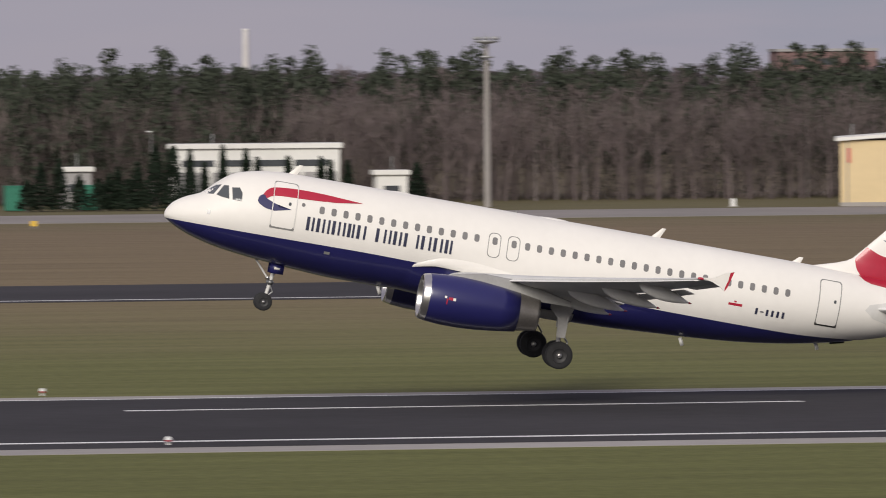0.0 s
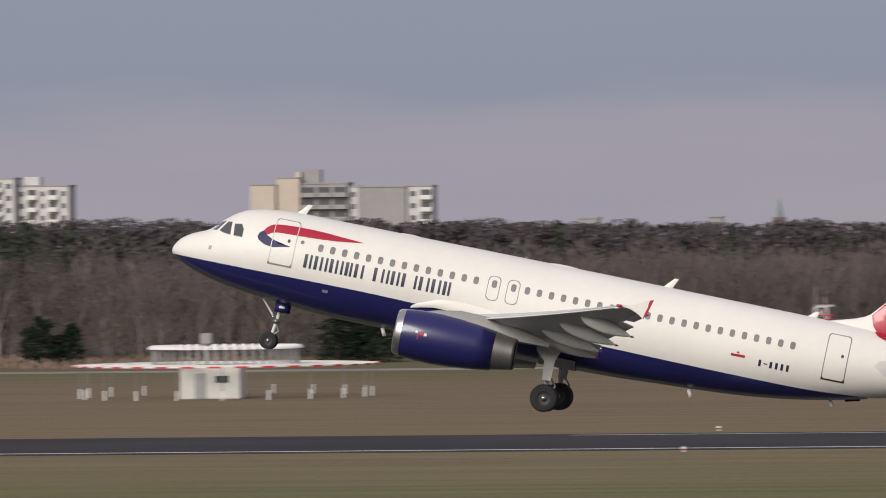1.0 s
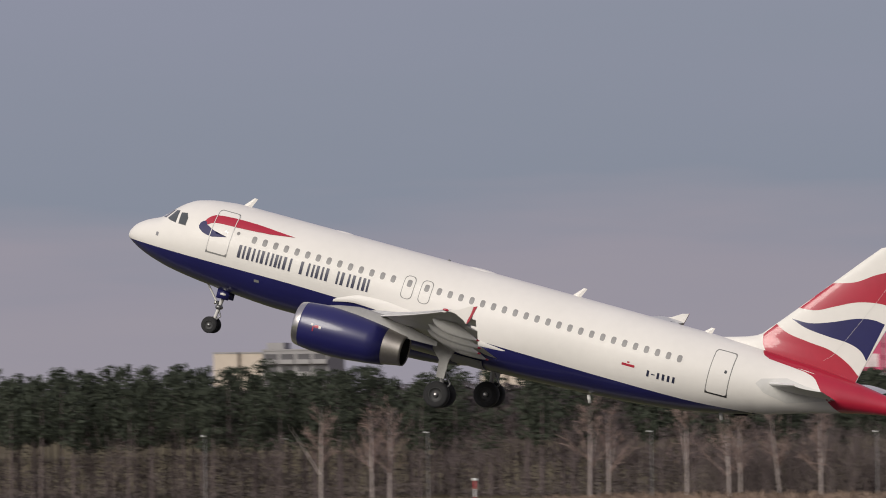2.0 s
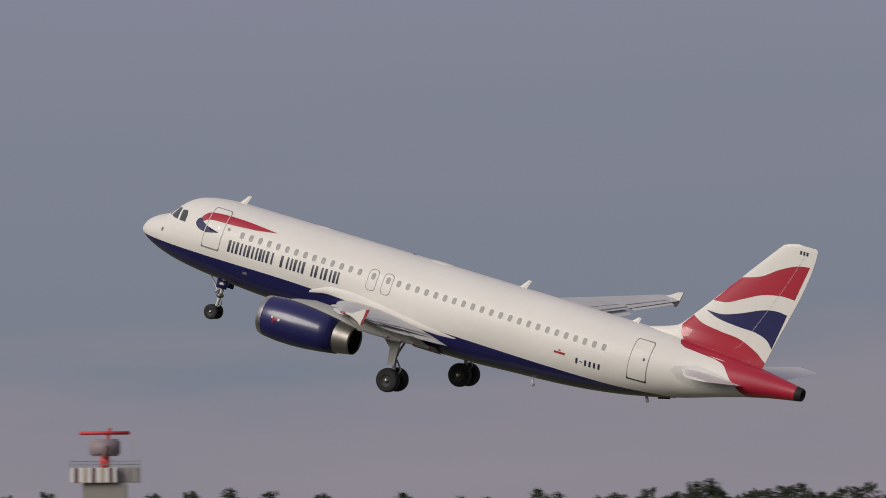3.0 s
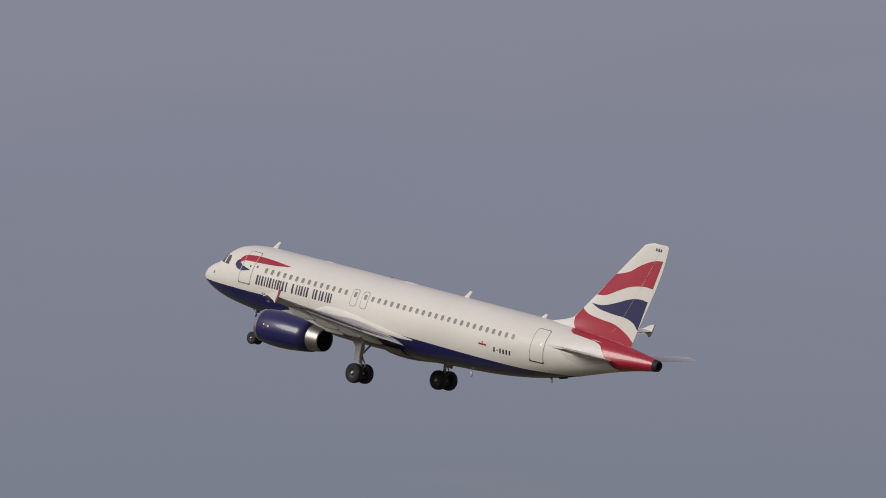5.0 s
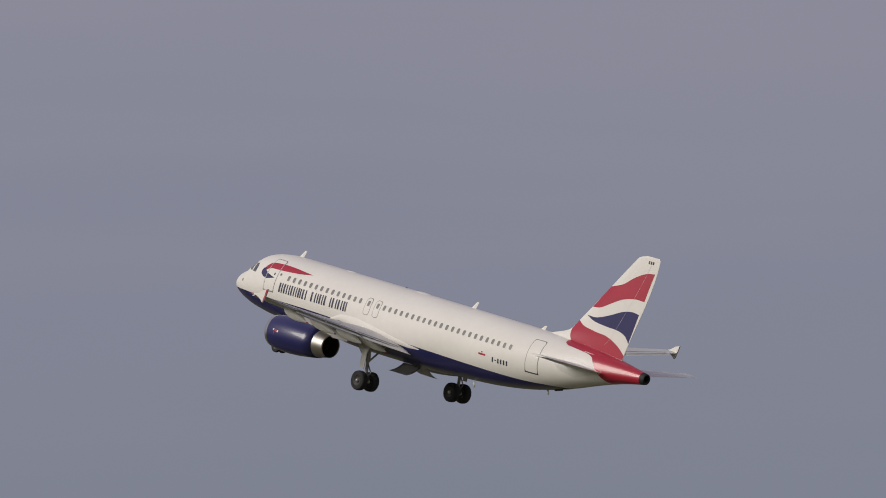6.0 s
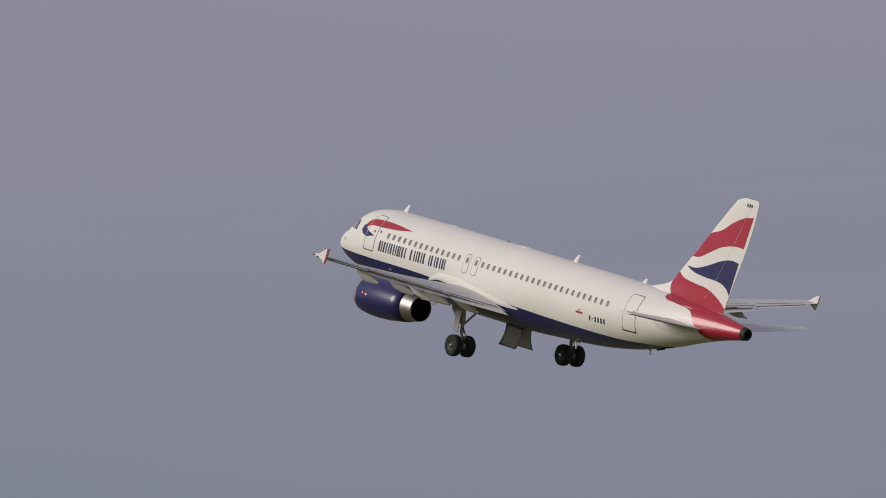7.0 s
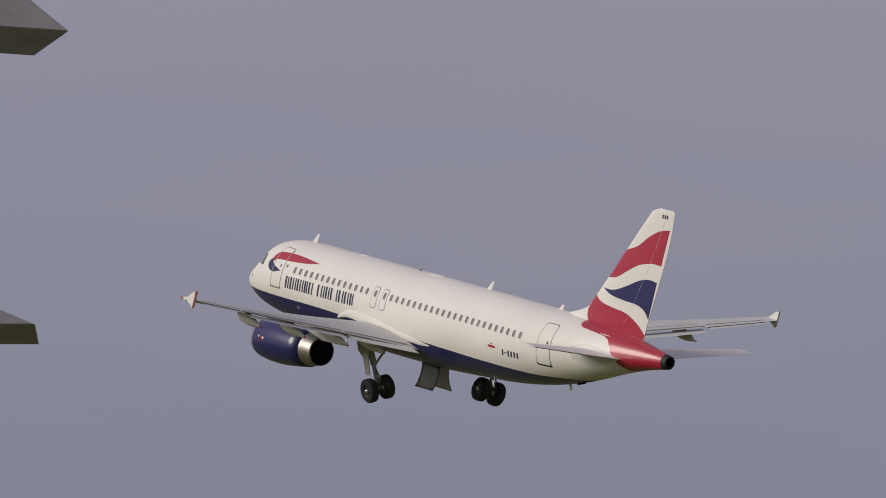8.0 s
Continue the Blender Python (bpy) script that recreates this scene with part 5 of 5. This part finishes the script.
part("antenna_bar", box((5.8, 0.3, 0.40), (0, -0.2, 23.35), 0.08), SIGNRED, radar, "red antenna bar")
part("antenna_post", rod((0.3, 0, 22.5), (0.6, 0, 23.9), 0.20), SIGNRED, radar)
part("whip", rod((3.1, -2.6, 19), (3.1, -2.6, 22.5), 0.03, n=5), GALV, radar)

# ---- distant housing blocks above the woods ----
pane_mesh, balcony_mesh = {}, {}


def shared(name, key, size, store, material, parent, at):
    if key not in store:
        me = bpy.data.meshes.new(name)
        b = box(size)
        b.to_mesh(me)
        b.free()
        me.materials.append(material)
        store[key] = me
    ob = new(name, store[key])
    ob.parent, ob.location = parent, at
    return ob


def block(x0, x1, y, top, wall, label, bays, storeys=6, balconies=(), steps=(), depth=12.0):
    """A slab of flats: storeys count down from the roof; steps are (from, to, extra height) of roof huts."""
    w = x1 - x0
    b = thing("apartment_building", (x0, y, 0), label, "building", turn=0)
    part("wall", box((w, depth, top), (w / 2, depth / 2, top / 2)), wall, b, smooth=False)
    part("roof", box((w + 0.3, depth + 0.3, 0.35), (w / 2, depth / 2, top + 0.1)), GREYPANEL, b, smooth=False)
    for s0, s1, h in steps:
        part("roof_hut", box((s1 - s0, 5, h), ((s0 + s1) / 2, 5, top + h / 2 + 0.25), 0.05), wall, b, smooth=False)
    pitch = w / bays
    for j in range(storeys):
        z = top - 1.7 - 2.75 * j
        if z < 2:
            break
        for i in range(bays):
            x = pitch * (i + 0.5)
            if i in balconies:
                # flat dark panel painted as the shade of a recessed balcony
                shared("balcony_shade_panel", ("r", round(pitch, 2)), (pitch * 0.8, 0.12, 1.5), pane_mesh, HAZY, b, (x, -0.04, z + 0.15))
                shared("balcony", ("b", wall.name, round(pitch, 2)), (pitch * 0.92, 1.2, 1.0), balcony_mesh, CHALK if wall == PANEL else wall, b, (x, -0.62, z - 0.85))
            else:
                shared("window", ("w", round(pitch, 2)), (min(1.3, pitch * 0.42), 0.12, 1.1), pane_mesh, HAZY, b, (x, -0.04, z))
    return b


for x, y, top in ((-206.0, 1788, 22.5), (-499.3, 1700, 21.4), (-559.0, 1690, 19.5)):
    # a stepped slab: two sand-coloured end walls, then grey fronts with long balconies
    narrow = y < 1750
    block(x, x + 5.7, y, top, SANDPANEL, "sand-coloured end wall of a slab of flats", 1, 0)
    block(x + 6.0, x + 11.2, y + 1, top + (0 if narrow else 1.5), SANDPANEL, "sand-coloured end wall of a slab of flats", 1, 0, (), () if narrow else ((4.0, 5.2, 1.2),))
    if narrow:
        block(x + 11.3, x + 26.8, y + 1, top + 0.5, GREYPANEL, "grey slab of flats with long balcony bands", 4, 6, (0, 1, 2, 3), ((0.2, 4.2, 1.5),))
    else:
        block(x + 11.3, x + 22.1, y + 2, top + 0.2, GREYPANEL, "grey block of flats with long balconies", 3, 6, (0, 1, 2), ((0.3, 4.3, 3.0),))
        block(x + 22.2, x + 24.3, y + 3, top - 0.6, PANEL, "pale narrow stair bay with windows", 1, 6)
        block(x + 24.4, x + 35.3, y + 2, top - 0.7, GREYPANEL, "grey block of flats with a plain wall", 1, 0)
        block(x + 35.4, x + 41.3, y + 3, top - 0.6, PANEL, "pale block end with balconies", 2, 6, (1,))
for x0, x1, y, top, bays, bal, st in ((-304.1, -288.5, 1769, 22.7, 6, (2, 5), ((5.5, 9, 1.7),)), (-288.4, -271.5, 1772, 22.8, 7, (1, 3, 6), ((6, 10.5, 2.0),)), (-271.4, -258.3, 1775, 24.6, 5, (1, 3), ((3, 6.5, 1.9),)), (-258.2, -246.3, 1778, 22.8, 5, (1, 3), ((1.5, 5, 1.9),))):
    block(x0, x1, y, top, PANEL, "white slab block of flats with balconies", bays, 6, bal, st)
block(-371.5, -362.6, 1760, 21.0, SANDPANEL, "sand-coloured end wall of a slab of flats", 1, 0)
block(-362.5, -349.0, 1761, 21.5, GREYPANEL, "pale grey block of flats with balconies", 5, 6, (1, 3), ((0.5, 4.0, 1.7),))
posters = block(-422.6, -396.9, 1745, 21.3, GREYPANEL, "grey office block with pink poster walls", 7, 5, (3, 4, 5, 6), ((9.5, 14, 1.4),))
for k in range(2):
    p = part("poster", box((4.9, 0.2, 9.0), (2.4 + 5.4 * k, -0.2, 17.9)), MAGENTA, posters, "pink poster wall", smooth=False)
    part("poster_print", box((3.6, 0.1, 3.0), (2.2 + 5.8 * k, -0.36, 16.2)), POSTER, p, "pale print on the poster", smooth=False)

tower = thing("brick_tower", (84.4, 2200, 0), "red-brown brick tower block with a dark roof hut", "building")
part("wall", box((10.8, 11, 28.8), (5.4, 5.5, 14.4)), BRICK, tower, smooth=False)
part("roof_hut", box((4.6, 5, 3.2), (5.0, 5, 30.5), 0.05), SEAM, tower, "dark roof hut", smooth=False)
part("parapet", box((11.2, 11.4, 0.8), (5.4, 5.5, 29.0)), GREYPANEL, tower, smooth=False)
for j in range(6):
    for i, w in ((0, 1.5), (1, 2.4), (2, 1.5)):
        part("window", box((w, 0.15, 1.3), (1.7 + 3.7 * i, -0.05, 26.6 - 2.9 * j)), GREYPANEL if (i + j) % 3 == 0 else DIM, tower, smooth=False)
for x0, x1, y, top, m, label in ((-53.4, -46.3, 2500, 18.0, CHALK, "white church-like tower above the trees"), (-38.3, -24.7, 2500, 15.2, OCHRE, "ochre flat-roofed building above the trees"), (-24.6, -14.7, 2500, 14.8, OCHRE, "ochre flat-roofed building above the trees"), (-67, -54.2, 2500, 12.6, PANEL, "low grey distant building"), (254, 273, 1480, 16.6, BRICK, "brick house roof above the pines"), (-136.5, -132.5, 2400, 13.7, GREYPANEL, "low white distant roof"), (-169, -163, 2300, 13.8, GREYPANEL, "low white distant roof")):
    d = thing("distant_building", (x0, y, 0), label, "building")
    w = x1 - x0
    part("wall", box((w, 10, top), (w / 2, 5, top / 2)), m, d, smooth=False)
    part("roof", box((w + 0.6, 10.6, 0.5), (w / 2, 5, top + 0.2)), GREYPANEL, d, smooth=False)
    for k in range(3):
        part("window", box((w * 0.16, 0.15, 1.2), (w * (0.22 + 0.28 * k), -0.05, top - 2.0)), DIM, d, smooth=False)
chimney = thing("chimney", (256.2, 2486, 0), "pale distant chimney above the pines", "chimney")
part("shaft", rod((0, 0, 0), (0, 0, 25.8), 1.4, 0.95, 20), PANEL, chimney)
part("rim", lathe([(25.6, 1.02), (26.2, 1.08), (26.3, 0.8)], (0, 0, 0), "Z", 20), PANEL, chimney)
spire = thing("spire", (-119.7, 2498, 0), "green copper spire on a distant church", "church")
part("tower", box((4, 4, 13.5), (0, 2, 6.75)), BRICK, spire, smooth=False)
part("spire_cap", rod((0, 2, 13.4), (0, 2, 19.5), 1.1, 0.08, 8), surface("green_copper", (0.17, 0.24, 0.22), 0.7), spire, "green copper cap", smooth=False)

# dark conifers before the white hall, each a tree of its own
for x, y, h, r in ((62.5, 813.5, 4.8, 1.3), (64.5, 814.5, 5.2, 1.2), (70.5, 813.7, 4.4, 1.0), (72.5, 812.7, 5.0, 1.2), (74.2, 811.7, 6.6, 1.5), (76.0, 811.8, 6.8, 1.4), (77.8, 811.8, 6.0, 0.9), (79.3, 811.8, 5.0, 0.6), (81.2, 811.9, 6.4, 0.8), (83.6, 811.9, 6.2, 0.8), (84.8, 812.0, 5.4, 0.7), (88.0, 812.0, 5.4, 0.8), (91.4, 812.1, 5.3, 0.7), (92.4, 812.1, 5.0, 0.6), (94.2, 812.2, 4.9, 0.8), (101.9, 816.3, 4.5, 1.4), (61.0, 812.5, 3.4, 1.2), (66.4, 812.6, 3.5, 1.3), (68.4, 812.6, 3.2, 1.3), (69.6, 813.6, 3.8, 1.2), (71.4, 811.7, 3.4, 1.2), (-134.2, 806, 4.6, 2.4), (-130.1, 808, 5.0, 2.4), (-118.9, 774, 3.5, 2.0), (-126.9, 806, 4.2, 2.2), (-114.7, 806, 4.8, 2.3), (-112.1, 808, 4.2, 2.0), (-84.6, 812, 5.2, 2.6), (-80.3, 812, 4.4, 2.4), (-82.8, 815, 5.6, 2.0)):
    q = []
    for z in np.arange(0.5, h, 0.42):
        wide = r * (1 - z / h) ** 0.7 + 0.12 if r < 1.9 else r * math.sin(math.pi * (0.25 + 0.7 * z / h)) * rng.uniform(0.75, 1.1)
        q.append(leaf_cloud((0, 0, z) if r < 1.9 else (rng.normal() * 0.4, rng.normal() * 0.4, z), (wide, wide, 0.34 if r < 1.9 else 0.6), 110 if r < 1.9 else 190, 0.2))
    t = thing("conifer", (x, y, 0), "narrow dark green conifer in front of buildings" if r < 1.9 else "broad dark evergreen shrub before the bare woods", "tree", "dark conifers")
    crown = quads_to_object("crown", [np.concatenate(q)], [DARKNEEDLE], "", "", "")
    crown.parent = t
    part("trunk", rod((0, 0, 0), (0, 0, h * 0.9), 0.12, 0.03, 6), BARK, t)

# yellow marker board in the grass by the service road
marker = thing("marker_board", (55.4, 730, 0), "small yellow marker board on legs in the grass", "sign")
part("board", box((0.62, 0.12, 0.5), (0, 0, 0.45), 0.02), surface("yellow_board_paint", (0.62, 0.40, 0.05), 0.6, vary=0.15), marker, smooth=False)
for s in (-1, 1):
    part("leg", box((0.06, 0.06, 0.22), (0.22 * s, 0, 0.11)), GREYPANEL, marker, smooth=False)

# ---- the terminal roof that the camera stands on, and its eaves ----
terrace = thing("terminal_building", (0, 0, 0), "plain concrete terminal with a viewing terrace", "building")
part("body", box((46, 30, 13.2), (5, -13.2, 6.6)), CONCRETE, terrace, smooth=False)
part("terrace_deck", box((46.4, 30.4, 0.2), (5, -13.2, 13.3)), GREYPANEL, terrace, smooth=False)
wing_block = thing("terminal_wing", (-51.73, 30.19, 0.15), "dark weathered terminal wing with stepped eaves", "building", turn=56.51)
part("body", box((12, 14, 24.15), (-9.5, 8, 11.925)), CANOPY, wing_block, smooth=False)
for name, ring, deep, back in (("upper_eave", [(0.55, 22.40), (-3.6, 22.72), (-3.6, 25.2), (-2.4, 24.85)], 1.5, -0.34), ("lower_eave", [(0.288, 20.16), (-3.6, 20.20), (-3.6, 21.85)], 1.75, -0.06)):
    bm = bmesh.new()
    rear = [(x + back, deep, z) for x, z in ring]
    grid_mesh([[(x, 0.0, z) for x, z in ring], rear], True, bm)
    cap(bm, [(x, 0, z) for x, z in ring]), cap(bm, rear[::-1])
    bmesh.ops.remove_doubles(bm, verts=bm.verts, dist=0.0005)
    bmesh.ops.recalc_face_normals(bm, faces=bm.faces)
    bmesh.ops.bevel(bm, geom=bm.edges[:], offset=0.008, segments=1, affect="EDGES")
    part(name, bm, CANOPY, wing_block, "dark metal eave", smooth=False)


# ---- movement ----
def motions():
    walk(airliner, [
        (0.0, pose(31.97, 345.84, 8.50, 1.83, 10.32, 0.82)),
        (0.2, pose(17.03, 345.49, 9.05, 1.28, 10.56, 0.56)),
        (0.4, pose(2.01, 345.14, 10.04, 0.74, 10.81, 0.31)),
        (0.5, pose(-4.01, 344.97, 10.63, 0.47, 10.93, 0.18)),
        (0.6, pose(-13.16, 345.02, 11.27, 0.20, 11.12, 0.04)),
        (0.8, pose(-28.24, 345.12, 12.31, -0.35, 11.52, -0.25)),
        (1.0, pose(-43.25, 345.23, 13.68, -0.89, 11.91, -0.53)),
        (1.2, pose(-58.22, 345.23, 14.80, -0.96, 12.44, -0.74)),
        (1.4, pose(-73.28, 345.24, 16.36, -1.03, 12.97, -0.95)),
        (1.5, pose(-79.37, 345.25, 17.10, -1.06, 13.24, -1.06)),
        (1.6, pose(-88.54, 345.77, 18.04, -0.92, 13.67, -1.06)),
        (1.8, pose(-103.81, 346.80, 19.61, -0.64, 14.54, -1.06)),
        (2.0, pose(-119.09, 347.84, 21.56, -0.37, 15.40, -1.07)),
        (2.2, pose(-134.16, 348.30, 23.49, 0.25, 15.80, -0.97)),
        (2.5, pose(-155.75, 349.33, 25.50, 1.00, 16.28, -0.81)),
        (3.0, pose(-195.84, 351.23, 28.80, 2.53, 16.12, -0.40)),
        (3.3, pose(-217.95, 352.30, 30.60, 2.95, 15.55, -0.36)),
        (3.5, pose(-232.85, 353.00, 32.28, 3.01, 15.06, -0.33)),
        (4.0, pose(-270.18, 356.34, 35.99, 1.60, 13.51, -0.74)),
        (4.5, pose(-307.23, 359.27, 40.21, 0.05, 12.88, -0.59)),
        (5.0, pose(-340.43, 356.77, 44.63, -1.61, 13.23, -0.57)),
        (5.5, pose(-364.36, 345.23, 48.50, -3.03, 13.96, -0.69)),
        (6.0, pose(-373.28, 321.57, 50.97, -3.68, 14.39, -0.63)),
        (6.5, pose(-367.46, 288.11, 51.83, -3.22, 14.21, -0.35)),
        (7.0, pose(-365.49, 262.72, 52.95, -2.13, 13.97, -0.53)),
        (7.5, pose(-363.89, 242.39, 54.05, -0.41, 13.54, -0.36)),
        (8.0, pose(-340.52, 213.96, 52.94, 0.74, 13.06, -0.59)),
    ])
    for side, gear in main_gears:
        walk(gear, [(t, pose(17.55, side * 3.95, -0.75, -side * a)) for t, a in ((0, 0), (7.5, 0), (7.7, 2), (8.0, 14))])
    for side, door in bay_doors:
        walk(door, [(t, pose(0, side * 0.30, -1.73, -side * a)) for t, a in ((0, 0), (5.0, 0), (5.6, 22), (6.0, 50), (6.5, 78), (7.0, 96), (8.0, 98))])


motions()
